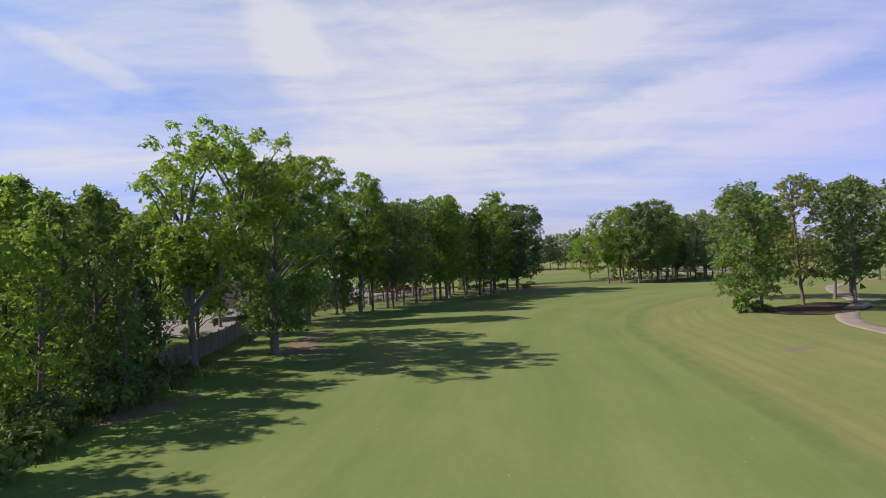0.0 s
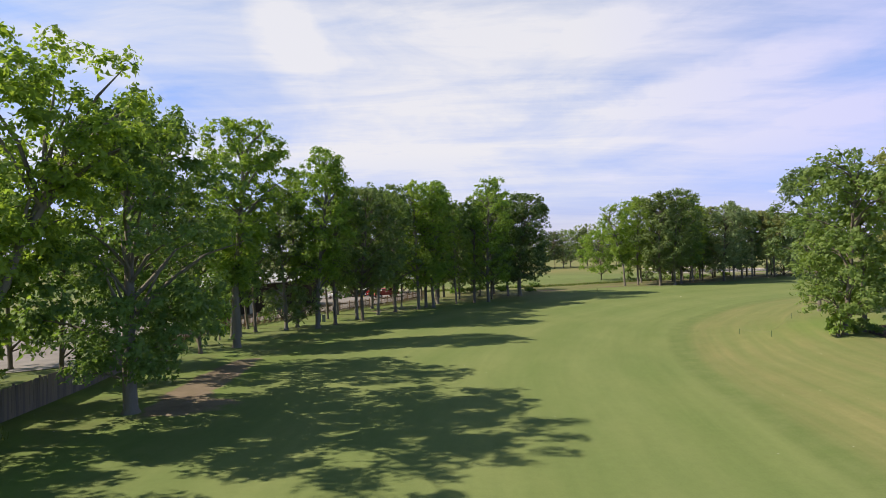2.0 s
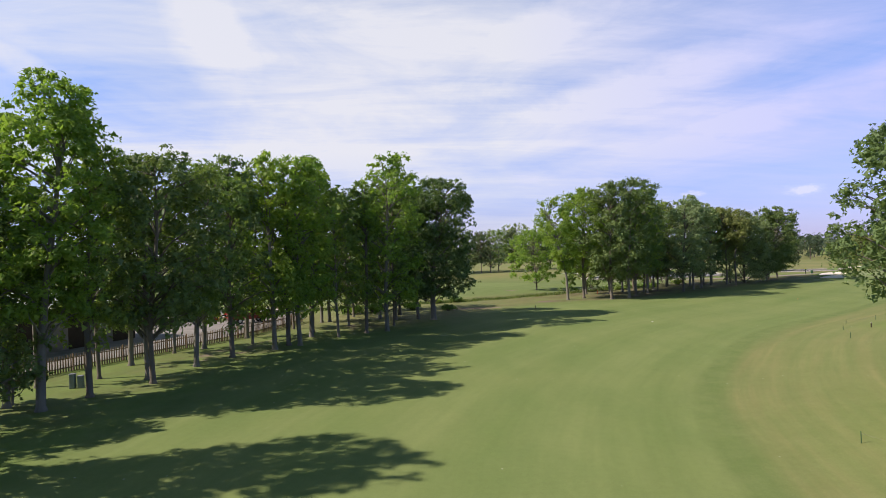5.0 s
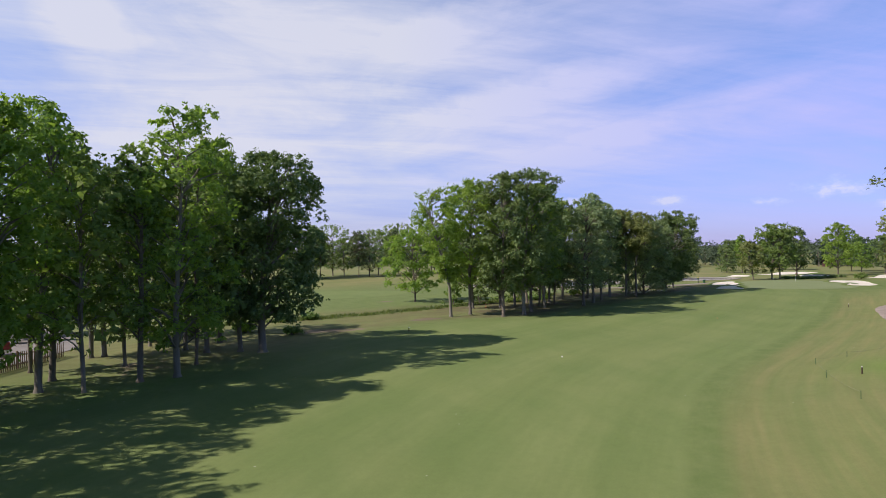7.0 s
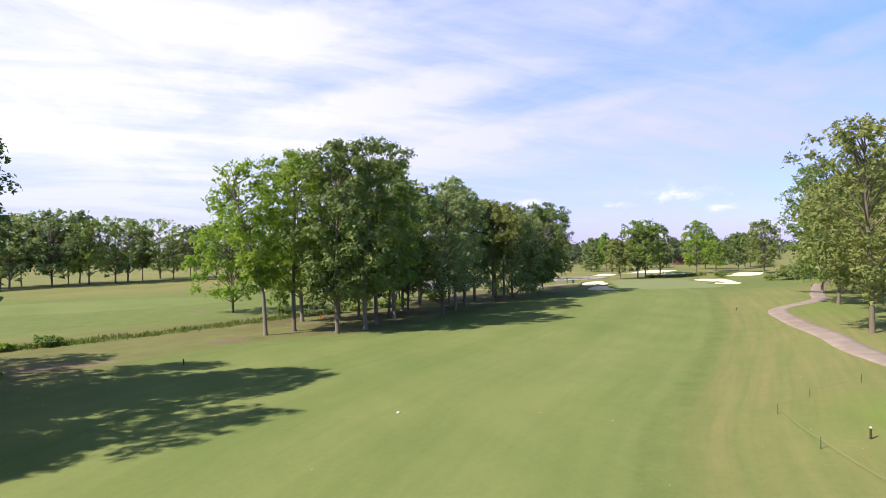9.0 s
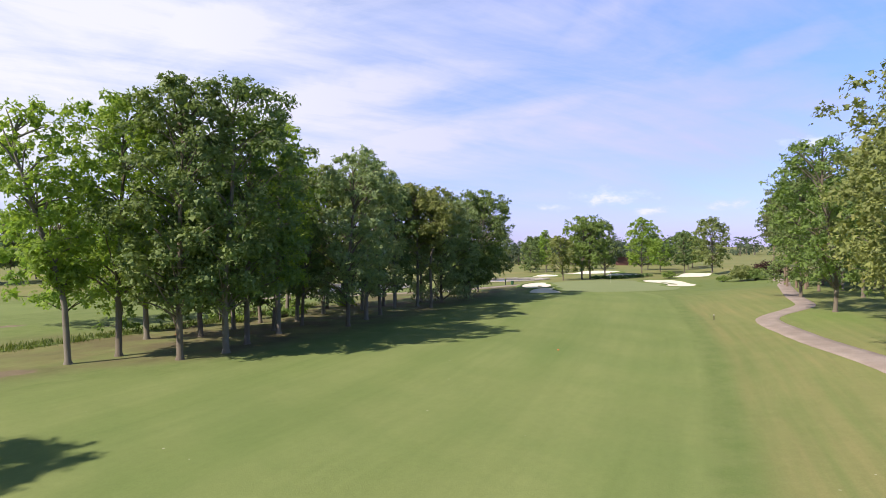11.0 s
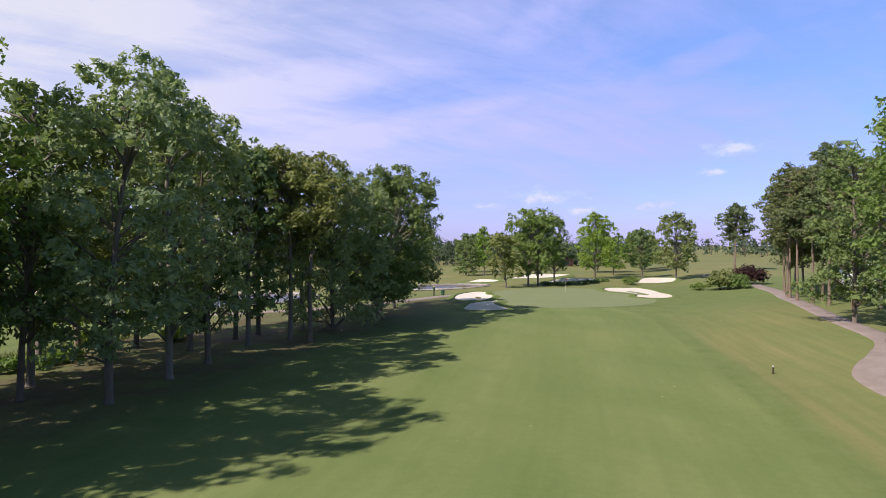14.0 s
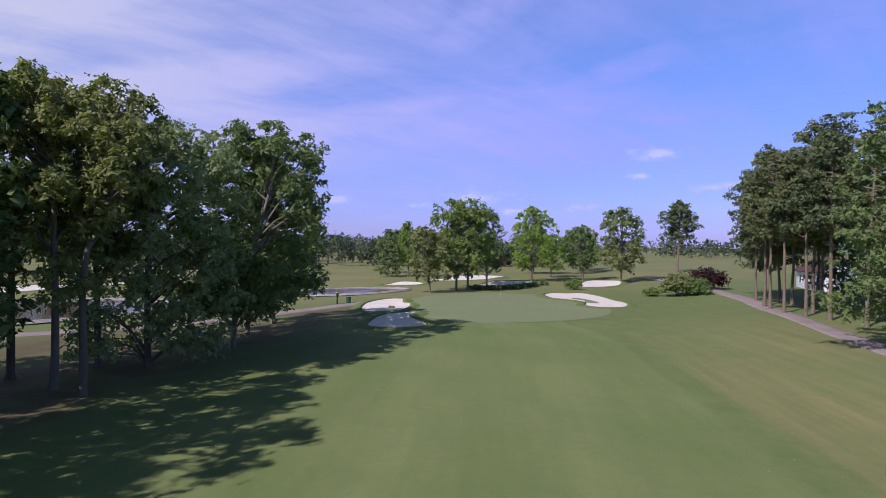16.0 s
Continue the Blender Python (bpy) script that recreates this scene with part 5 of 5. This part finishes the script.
# ---- fences ----
def fence(name, line, height, board_w, gap, mat, label, cat="fence", thick=0.022, point=False):
    pts = spline(line, 24, closed=False)
    seg = np.concatenate([[0], np.cumsum(np.linalg.norm(np.diff(pts, axis=0), axis=1))])
    total = seg[-1]

    def place(s):
        x, y = np.interp(s, seg, pts[:, 0]), np.interp(s, seg, pts[:, 1])
        x2, y2 = np.interp(min(s + 0.3, total), seg, pts[:, 0]), np.interp(min(s + 0.3, total), seg, pts[:, 1])
        x1, y1 = np.interp(max(s - 0.3, 0), seg, pts[:, 0]), np.interp(max(s - 0.3, 0), seg, pts[:, 1])
        return x, y, math.degrees(math.atan2(y2 - y1, x2 - x1))

    thing = empty(name, pts[0][0], pts[0][1])
    tagged(thing, label, cat)
    inv = Matrix.Translation((-pts[0][0], -pts[0][1], -ground_z(*pts[0])))
    # boards share one mesh
    bm = box(0, 0, height / 2 - 0.02, board_w, thick, height + 0.06)
    if point:
        for v_ in bm.verts:
            if v_.co.z > height / 2:
                v_.co.x *= 0.45
    board = bpy.data.meshes.new("slat")
    bm.to_mesh(board)
    bm.free()
    board.materials.append(mat)
    bm = box(0, 0, height / 2 + 0.04, 0.11, 0.11, height + 0.14, bevel=0.012)
    post_me = bpy.data.meshes.new("post")
    bm.to_mesh(post_me)
    bm.free()
    post_me.materials.append(mat)
    rng = random.Random(3)
    s = 0.0
    while s < total:
        x, y, a = place(s)
        ob = new("slat", board)
        ob.parent = thing
        ob.matrix_basis = inv @ pose(x, y, ground_z(x, y) + rng.uniform(-0.02, 0.02), rng.uniform(-1, 1), rng.uniform(-1.2, 1.2), a)
        s += board_w + gap
    s = 0.0
    while s < total:
        x, y, a = place(s)
        ob = new("post", post_me)
        ob.parent = thing
        off = Matrix.Translation((0, 0.09, 0))
        ob.matrix_basis = inv @ pose(x, y, ground_z(x, y), 0, 0, a) @ off
        if s + 2.4 < total:
            x2, y2, _ = place(s + 2.4)
            for h in (height * 0.25, height * 0.8):
                d = math.hypot(x2 - x, y2 - y)
                bm = box(d / 2, 0.045, h, d, 0.04, 0.09)
                bm.transform(inv @ pose(x, y, ground_z(x, y), 0, 0, math.degrees(math.atan2(y2 - y, x2 - x))))
                part("rail", bm, mat, thing)
        s += 2.4


fence("picket_fence", [(-23.4, 74.2), (-25.1, 86.2), (-22.3, 95.8), (-17.7, 106.4), (-9.4, 120.2), (-6.1, 126.4), (-2.5, 137.1)], 1.34, 0.155, 0.085, FENCE_WOOD, "weathered brown wooden picket fence along the yard", point=True)
fence("board_fence", [(-21.0, 39.5), (-21.2, 48.2), (-22.0, 61.6), (-23.4, 72.1)], 1.7, 0.19, 0.006, FENCE_GREY, "grey close-boarded wooden fence behind the maples")

# ---- service yard: workshop, shelter, vehicles ----
WALL_BROWN = ground_cover("brown_metal_wall", (0.050, 0.040, 0.034), (0.085, 0.068, 0.056), 0.7, 0.1, 0.6)
ROOF_PALE = ground_cover("pale_metal_roof", (0.55, 0.55, 0.54), (0.68, 0.68, 0.67), 0.5, 0.1, 0.45)
ROOF_DARK = ground_cover("brown_shingle_roof", (0.07, 0.045, 0.035), (0.12, 0.08, 0.06), 3.0, 0.4, 0.9)
WHITE = plain("white_paint", (0.78, 0.78, 0.76), 0.45)
CREAM = plain("cream_body", (0.66, 0.62, 0.52), 0.35)
RED = plain("red_paint", (0.42, 0.03, 0.025), 0.4)
GREY = plain("grey_metal", (0.26, 0.26, 0.27), 0.45, 0.4)
BLACK = plain("black_plastic", (0.018, 0.018, 0.02), 0.5)
RUBBER = plain("tyre_rubber", (0.02, 0.02, 0.02), 0.9)
BROWN_SEAT = plain("tan_vinyl_seat", (0.30, 0.21, 0.13), 0.5)
YELLOW = plain("yellow_paint", (0.62, 0.50, 0.08), 0.5)
GREEN_PAINT = plain("dark_green_paint", (0.03, 0.09, 0.04), 0.5)
ORANGE = plain("orange_paint", (0.75, 0.16, 0.05), 0.5)
GLASS = plain("dark_window_glass", (0.02, 0.025, 0.03), 0.05, 0.0, 0.05)


def gable_roof(L, W, eave, ridge, over=0.5, thick=0.16):
    bm = bmesh.new()
    for side in (-1, 1):
        a = [bm.verts.new(p) for p in ((-L / 2 - over, side * (W / 2 + over), eave - 0.1), (L / 2 + over, side * (W / 2 + over), eave - 0.1), (L / 2 + over, 0, ridge), (-L / 2 - over, 0, ridge))]
        b = [bm.verts.new(v_.co + Vector((0, 0, thick))) for v_ in a]
        bm.faces.new(a)
        bm.faces.new(b[::-1])
        for i in range(4):
            bm.faces.new((a[i], b[i], b[(i + 1) % 4], a[(i + 1) % 4]))
    bmesh.ops.recalc_face_normals(bm, faces=bm.faces[:])
    return bm


def gable_walls(L, W, eave, ridge):
    bm = bmesh.new()
    for x in (-L / 2, L / 2):
        bm.faces.new([bm.verts.new((x, *p)) for p in ((-W / 2, 0), (W / 2, 0), (W / 2, eave), (0, ridge - 0.05), (-W / 2, eave))])
    for y in (-W / 2, W / 2):
        bm.faces.new([bm.verts.new((x_, y, z_)) for x_, z_ in ((-L / 2, 0), (L / 2, 0), (L / 2, eave), (-L / 2, eave))])
    bmesh.ops.remove_doubles(bm, verts=bm.verts[:], dist=0.001)
    bmesh.ops.recalc_face_normals(bm, faces=bm.faces[:])
    return bm


def house(name, x, y, rz, L, W, eave, ridge, wall_mat, roof_mat, label, openings=(), category="building"):
    """openings: (side, along, width, sill, height, kind) with side -1 or 1 of the long walls."""
    thing = empty(name, x, y, 0, rz)
    tagged(thing, label, category)
    part("wall", gable_walls(L, W, eave, ridge), wall_mat, thing)
    part("roof", gable_roof(L, W, eave, ridge), roof_mat, thing)
    for side, at, w, sill, h, kind in openings:
        yy = side * (W / 2 + 0.02)
        if kind == "window":
            win = part("window", box(at, yy, sill + h / 2, w, 0.06, h), GLASS, thing)
            fr = bmesh.new()
            for dx_, dz_, sx_, sz_ in ((0, h / 2, w + 0.12, 0.08), (0, -h / 2, w + 0.12, 0.08), (-w / 2, 0, 0.08, h), (w / 2, 0, 0.08, h)):
                add_box(fr, at + dx_, yy + side * 0.02, sill + h / 2 + dz_, sx_, 0.10, sz_)
            part("frame", fr, WHITE, win)
        else:
            d = part("door", box(at, yy, h / 2, w, 0.08, h), GREY if kind == "shutter" else WHITE, thing)
            if kind == "shutter":
                rib = bmesh.new()
                for j in range(int(h / 0.45)):
                    add_box(rib, at, yy + side * 0.05, 0.3 + j * 0.45, w * 0.98, 0.03, 0.05)
                part("ribs", rib, GREY, d)
            else:
                part("handle", box(at + w * 0.38, yy + side * 0.07, 1.0, 0.12, 0.05, 0.05), BLACK, d)
    return thing


house("workshop", -31.9, 118.3, 64.4, 25.5, 13, 4.4, 6.0, WALL_BROWN, ROOF_PALE, "long dark brown workshop with pale metal roof", [(-1, 8, 3.2, 0, 3.2, "shutter"), (-1, 2.5, 3.2, 0, 3.2, "shutter"), (-1, -3, 1.0, 0, 2.1, "door"), (-1, -7, 1.6, 1.2, 1.1, "window")])
house("cottage", 186, 163, 28, 11, 7, 2.8, 5.0, WHITE, ROOF_DARK, "white sided cottage among the pines", [(1, -3, 1.1, 0.9, 1.3, "window"), (1, 0, 1.0, 0, 2.1, "door"), (1, 3, 1.1, 0.9, 1.3, "window"), (-1, 2, 1.1, 0.9, 1.3, "window")], "house")
house("pavilion", 245, 277, 40, 7, 5, 2.3, 3.8, plain("brick_red_wall", (0.10, 0.052, 0.042), 0.9), ROOF_DARK, "small brown roofed shelter on the far course", [(-1, 0, 2.0, 0, 2.1, "door")], "shelter")


def canopy(x, y, rz):
    thing = empty("open_shelter", x, y, 0, rz)
    tagged(thing, "open steel shelter with a white roof", "shelter")
    for px in (-4.5, 0, 4.5):
        for py in (-2.2, 2.2):
            part("post", box(px, py, 1.4, 0.14, 0.14, 2.8), GREY, thing)
    part("roof", box(0, 0, 2.9, 10, 5.2, 0.22, bevel=0.05), WHITE, thing)


canopy(-8.8, 154.5, 25)


def wheel(parent, x, y, r, w):
    t_ = part("tyre", add_cyl(bmesh.new(), (x, y - w / 2, r), (x, y + w / 2, r), r, r, 16), RUBBER, parent)
    part("rim", add_cyl(bmesh.new(), (x, y - w / 2 - 0.01, r), (x, y + w / 2 + 0.01, r), r * 0.55, r * 0.55, 12), WHITE, t_)


def golf_cart(x, y, rz, body, label):
    thing = empty("golf_cart", x, y, 0.06, rz)
    tagged(thing, label, "cart", "carts in the yard")
    for wx in (-0.8, 0.85):
        for wy in (-0.5, 0.5):
            wheel(thing, wx, wy, 0.23, 0.2)
    bm = box(0, 0, 0.42, 2.3, 1.15, 0.22, bevel=0.06)
    add_box(bm, 0.98, 0, 0.62, 0.42, 1.1, 0.36, bevel=0.10)
    add_box(bm, -0.75, 0, 0.68, 0.9, 1.1, 0.34, bevel=0.08)
    part("body", bm, body, thing)
    part("seat", box(-0.25, 0, 0.78, 0.5, 1.05, 0.14, bevel=0.04), BROWN_SEAT, thing)
    part("backrest", box(-0.52, 0, 1.05, 0.12, 1.05, 0.42, bevel=0.04), BROWN_SEAT, thing)
    for px, tx in ((0.85, 0.62), (-0.75, -0.70)):
        for py in (-0.52, 0.52):
            part("post", add_cyl(bmesh.new(), (px, py, 0.7), (tx, py, 1.82), 0.02, 0.02, 6), BLACK, thing)
    part("roof", box(-0.05, 0, 1.86, 1.7, 1.15, 0.07, bevel=0.03), WHITE, thing)
    part("steering_wheel", add_cyl(bmesh.new(), (0.42, 0.26, 0.98), (0.39, 0.26, 1.02), 0.17, 0.17, 14), BLACK, thing)


def mower(x, y, rz, coat=None, label="red ride-on tractor mower parked on asphalt"):
    thing = empty("tractor_mower", x, y, 0.06, rz)
    tagged(thing, label, "mower", "machines in the yard")
    for wx, r in ((-0.7, 0.5), (0.9, 0.34)):
        for wy in (-0.65, 0.65):
            wheel(thing, wx, wy, r, 0.3)
    bm = box(0.55, 0, 0.85, 1.3, 0.75, 0.55, bevel=0.10)
    add_box(bm, -0.6, 0, 0.75, 1.0, 0.9, 0.3, bevel=0.06)
    part("body", bm, coat or RED, thing)
    part("seat", box(-0.45, 0, 1.05, 0.5, 0.5, 0.3, bevel=0.08), BLACK, thing)
    bar = bmesh.new()
    for py in (-0.45, 0.45):
        add_cyl(bar, (-0.8, py, 0.9), (-0.8, py, 2.1), 0.035, 0.035, 6)
    add_cyl(bar, (-0.8, -0.45, 2.1), (-0.8, 0.45, 2.1), 0.035, 0.035, 6)
    part("roll_bar", bar, BLACK, thing)
    part("mowing_deck", box(0.1, 0, 0.28, 1.1, 1.9, 0.2, bevel=0.06), coat or RED, thing)
    part("steering_wheel", add_cyl(bmesh.new(), (0.02, 0, 1.22), (-0.02, 0, 1.27), 0.19, 0.19, 14), BLACK, thing)


def pickup(x, y, rz, col, label):
    thing = empty("pickup_truck", x, y, 0.06, rz)
    tagged(thing, label, "truck", "machines in the yard")
    for wx in (-1.5, 1.65):
        for wy in (-0.8, 0.8):
            wheel(thing, wx, wy, 0.38, 0.26)
    bm = box(0, 0, 0.78, 5.2, 1.85, 0.5, bevel=0.10)
    add_box(bm, 1.75, 0, 1.12, 1.5, 1.75, 0.28, bevel=0.10)
    part("body", bm, col, thing)
    cab = part("cab", box(0.35, 0, 1.5, 1.6, 1.65, 0.62, bevel=0.14), col, thing)
    part("window", box(0.35, 0, 1.52, 1.64, 1.45, 0.34, bevel=0.04), GLASS, cab)
    part("window", box(0.35, 0, 1.52, 1.2, 1.69, 0.34, bevel=0.04), GLASS, cab)
    for wy in (-0.86, 0.86):
        part("bed_side", box(-1.55, wy, 1.2, 2.0, 0.1, 0.4, bevel=0.03), col, thing)
    part("tailgate", box(-2.52, 0, 1.2, 0.1, 1.75, 0.4, bevel=0.03), col, thing)


for i, (x, y, rz) in enumerate([(-20.3, 142.6, 70), (-18.5, 143.9, 72), (-16.7, 146.2, 68), (-14.2, 149.4, 60), (-11.9, 151.2, 64), (-10.7, 147.9, 20), (-21.5, 139.2, 75), (-7.1, 148.9, 30)]):
    golf_cart(x, y, rz, CREAM if i % 3 else WHITE, "cream golf cart with white roof parked in the yard" if i % 3 else "white golf cart with white roof parked in the yard")
for x, y, rz in ((-16.0, 143.1, 35), (-13.6, 145.0, 160), (-12.5, 142.5, 80)):
    mower(x, y, rz)
mower(-26.4, 96.8, 50, plain("dark_machine_paint", (0.06, 0.025, 0.022), 0.5), "dark ride-on mower parked beside the picket fence")
pickup(-10.0, 138.7, 32, plain("dull_red_truck", (0.30, 0.06, 0.05), 0.4), "dull red pickup truck beside the picket fence")
pickup(-14.9, 152.8, 110, WHITE, "white pickup truck parked in the yard")
mower(-28.6, 90.2, 120, BLACK, "black tracked yard machine parked beside the fence")


def lumber_stack(x, y, rz):
    thing = empty("lumber_stack", x, y, 0.06, rz)
    tagged(thing, "loose stack of pale sawn planks on asphalt", "lumber")
    rng = random.Random(21)
    for layer in range(4):
        for j in range(5 - layer):
            part("plank", box(rng.uniform(-0.2, 0.2), (j - 2 + layer * 0.5) * 0.34 + rng.uniform(-0.04, 0.04), 0.08 + layer * 0.15, rng.uniform(2.6, 3.4), 0.26, 0.13, rng.uniform(-4, 4), 0.012), FENCE_GREY, thing)
    for px in (-1.0, 1.0):
        part("bearer", box(px, 0, -0.0, 0.12, 1.9, 0.1), FENCE_WOOD, thing)


lumber_stack(-28.8, 86.4, 75)
lumber_stack(-30.6, 84.2, 40)
for x, y in ((-14.6, 141.4), (-15.6, 142.1)):
    b_ = part("bollard", add_cyl(bmesh.new(), (0, 0, 0), (0, 0, 1.0), 0.08, 0.08, 10), YELLOW)
    b_.location = (x, y, ground_z(x, y))
    tagged(b_, "yellow steel bollard in the service yard", "bollard", "yellow bollards")

# ---- small things on the course ----
def utility_box(x, y):
    thing = empty("utility_box", x, y)
    tagged(thing, "pair of grey-green utility pedestals on the grass", "utility box")
    for dx_, h in ((0, 1.0), (0.55, 0.85)):
        b_ = part("pedestal", box(dx_, 0, h / 2, 0.36, 0.36, h, bevel=0.04), plain("pedestal_green", (0.17, 0.20, 0.17), 0.6), thing)
        part("cap", box(dx_, 0, h + 0.02, 0.40, 0.40, 0.06, bevel=0.02), GREY, b_)


utility_box(-14.2, 98.3)


def marker_post(x, y, h=0.55):
    thing = empty("marker_post", x, y, -0.05)
    tagged(thing, "short black yardage post with a white cap", "post", "yardage posts")
    part("post", add_cyl(bmesh.new(), (0, 0, 0), (0, 0, h), 0.05, 0.045, 10), plain("stained_post_wood", (0.06, 0.042, 0.025), 0.8), thing)
    part("cap", add_cyl(bmesh.new(), (0, 0, h), (0, 0, h + 0.06), 0.05, 0.035, 10), WHITE, thing)


for x, y in ((97.7, 143.2), (53.6, 104.8), (31.2, 142.3)):
    marker_post(x, y, 0.5)


def rope_line(points):
    """Low green stakes with a slack rope between them."""
    thing = empty("rope_barrier", *points[0])
    tagged(thing, "thin rope slung between short dark stakes", "rope barrier")
    ox, oy = points[0]
    for x, y in points:
        dz = ground_z(x, y) - ground_z(ox, oy)
        part("stake", add_cyl(bmesh.new(), (x - ox, y - oy, dz - 0.1), (x - ox, y - oy, dz + 0.5), 0.022, 0.018, 6), GREEN_PAINT, thing)
    for (x0, y0), (x1, y1) in zip(points, points[1:]):
        s = np.linspace(0, 1, 9)[:, None]
        line = np.array([x0 - ox, y0 - oy, 0.42 + ground_z(x0, y0) - ground_z(ox, oy)]) * (1 - s) + np.array([x1 - ox, y1 - oy, 0.42 + ground_z(x1, y1) - ground_z(ox, oy)]) * s
        line[:, 2] -= 0.14 * np.sin(s[:, 0] * math.pi)
        v_, q = tube(line, np.full(9, 0.006), 5)
        link_mesh("rope", quads_mesh("rope", v_, q), plain("pale_rope", (0.24, 0.24, 0.15), 0.9), thing)


rope_line([(47.2, 99.6), (51.3, 105.5), (55.1, 109.8), (59.1, 110.6), (63.7, 110.4)])
rope_line([(27.9, 75.6), (28.9, 72.1), (36.2, 82.3)])


def flagstick(x, y, z):
    thing = empty("flagstick", x, y, z)
    tagged(thing, "thin white flagstick with a small red flag", "flag")
    part("pole", add_cyl(bmesh.new(), (0, 0, 0), (0, 0, 2.2), 0.010, 0.008, 6), WHITE, thing)
    bm = bmesh.new()
    top = [bm.verts.new((0.36 * s, 0.05 * math.sin(s * 6), 2.18 - 0.03 * s)) for s in np.linspace(0, 1, 7)]
    low_ = [bm.verts.new((0.36 * s, 0.05 * math.sin(s * 6 + 0.4), 1.88 + 0.02 * s)) for s in np.linspace(0, 1, 7)]
    for i in range(6):
        bm.faces.new((top[i], top[i + 1], low_[i + 1], low_[i]))
    bmesh.ops.solidify(bm, geom=bm.faces[:], thickness=0.01)
    part("flag", bm, RED, thing)


flagstick(139.2, 192.5, 0.02)


def ball_washer(x, y):
    thing = empty("ball_washer", x, y)
    tagged(thing, "dark ball washer on a post with pale top", "ball washer")
    part("post", add_cyl(bmesh.new(), (0, 0, 0), (0, 0, 0.95), 0.09, 0.09, 10), BLACK, thing)
    part("drum", box(0, 0, 1.15, 0.28, 0.28, 0.45, bevel=0.05), GREEN_PAINT, thing)
    part("lid", box(0, 0, 1.42, 0.24, 0.24, 0.14, bevel=0.05), YELLOW, thing)


ball_washer(119.4, 202.7)
bin_ = part("litter_bin", add_cyl(bmesh.new(), (0, 0, 0), (0, 0, 0.85), 0.26, 0.32, 14), GREEN_PAINT)
bin_.location = (120.7, 202.1, ground_z(120.7, 202.1))
tagged(bin_, "small dark litter bin beside the path", "bin")

# white plates and leaves of litter lying on the turf
def ground_marker(x, y, mat, label, r=0.16):
    m_ = part("ground_marker", add_cyl(bmesh.new(), (0, 0, 0), (0, 0, 0.05), r, r * 0.9, 14), mat)
    m_.location = (x, y, ground_z(x, y) + 0.01)
    tagged(m_, label, "marker", "markers on the fairway")


ground_marker(39.5, 120.7, WHITE, "white round distance plate set in the turf", 0.09)
ground_marker(71.1, 139.2, ORANGE, "orange distance plate set in the turf", 0.08)
st = part("hazard_stake", add_cyl(bmesh.new(), (0, 0, 0), (0, 0, 0.7), 0.04, 0.035, 8), ORANGE)
st.location = (49.4, 165.8, ground_z(49.4, 165.8))
tagged(st, "short red hazard stake near the ditch", "stake")


# ---- ditch, reeds and rough growth ----
def tufts(name, spots, h, spread, per, mat, label, category, width=0.035):
    rng = np.random.default_rng(len(spots) + per)
    pos = np.repeat(np.array(spots, dtype=float), per, axis=0)
    n = len(pos)
    pos[:, :2] += rng.normal(0, spread, (n, 2))
    hh = h * rng.uniform(0.45, 1.2, n)
    a = rng.uniform(0, 6.28, n)
    side = np.stack([np.cos(a), np.sin(a), np.zeros(n)], 1) * width
    lean = np.stack([rng.normal(0, 0.28, n), rng.normal(0, 0.28, n), np.ones(n)], 1) * hh[:, None]
    base = np.concatenate([pos[:, :2], (relief(pos[:, 0], pos[:, 1]) - 0.05)[:, None]], 1)
    v_ = np.stack([base - side, base + side, base + lean * 0.6 + side * 0.8, base + lean], 1)
    ob = link_mesh(name, quads_mesh(name, v_.reshape(-1, 3), np.arange(n * 4).reshape(-1, 4)), mat)
    return tagged(ob, label, category, kind="stuff")


DITCH = spline([(-1.9, 153.5), (6.8, 156.2), (17.3, 158.6), (27.0, 161.3), (39.5, 166.5), (51.0, 172.7), (60.6, 178.4), (70.2, 186.1)], 14, closed=False)
ribbon("ditch", [(-1.9, 153.5), (6.8, 156.2), (17.3, 158.6), (27.0, 161.3), (39.5, 166.5), (51.0, 172.7), (60.6, 178.4), (70.2, 186.1)], 1.4, 0.05, FRINGE, "narrow weedy ditch with weeds across the grass", "ditch", 0.2)
rng = random.Random(4)
tufts("reeds", [(x + rng.uniform(-0.9, 0.9), y + rng.uniform(-0.9, 0.9)) for x, y in DITCH for _ in range(3)], 0.5, 0.5, 22, REED, "unmown reeds and weeds lining the ditch", "reeds", 0.05)
for i, (x, y, H, R) in enumerate([(21.2, 159.0, 1.1, 1.3), (17.8, 157.9, 0.8, 1.0), (62.5, 175.1, 1.1, 1.8), (64.9, 177.0, 0.9, 1.4), (56.8, 172.7, 1.0, 1.4), (74.1, 182.3, 1.2, 1.6), (8.7, 156.0, 1.0, 1.2), (3.9, 144.8, 1.6, 1.8), (6.8, 147.2, 1.4, 1.6), (13.0, 148.2, 1.3, 1.5), (18.3, 144.3, 1.0, 1.2)]):
    shrub(x, y, H, R, LEAF_FRESH if i % 2 else LEAF_MAPLE, "low wild bush beside the ditch", 640 + i, 0.2, "bush", group="wild bushes by the ditch")
for i, (x, y, H, R) in enumerate([(32.2, 68.4, 2.2, 0.9), (34.2, 69.4, 1.5, 0.8), (35.2, 68.6, 1.0, 0.7)]):
    shrub(x, y, H, R, LEAF_MAPLE if i else LEAF_FRESH, "leafy suckers round the tree's foot", 660 + i, 0.22, "bush", group="suckers round the tree")
# long grass along the thicket and round the near trunks
rng = random.Random(12)
tufts("long_grass", [(-18.6 - rng.random() * 3.0 + 0.9 * math.sin(i * 0.35), 20 + i * 0.27) for i in range(110)], 0.42, 0.45, 60, REED, "unmown long grass at the foot of the thicket", "grass", 0.03)
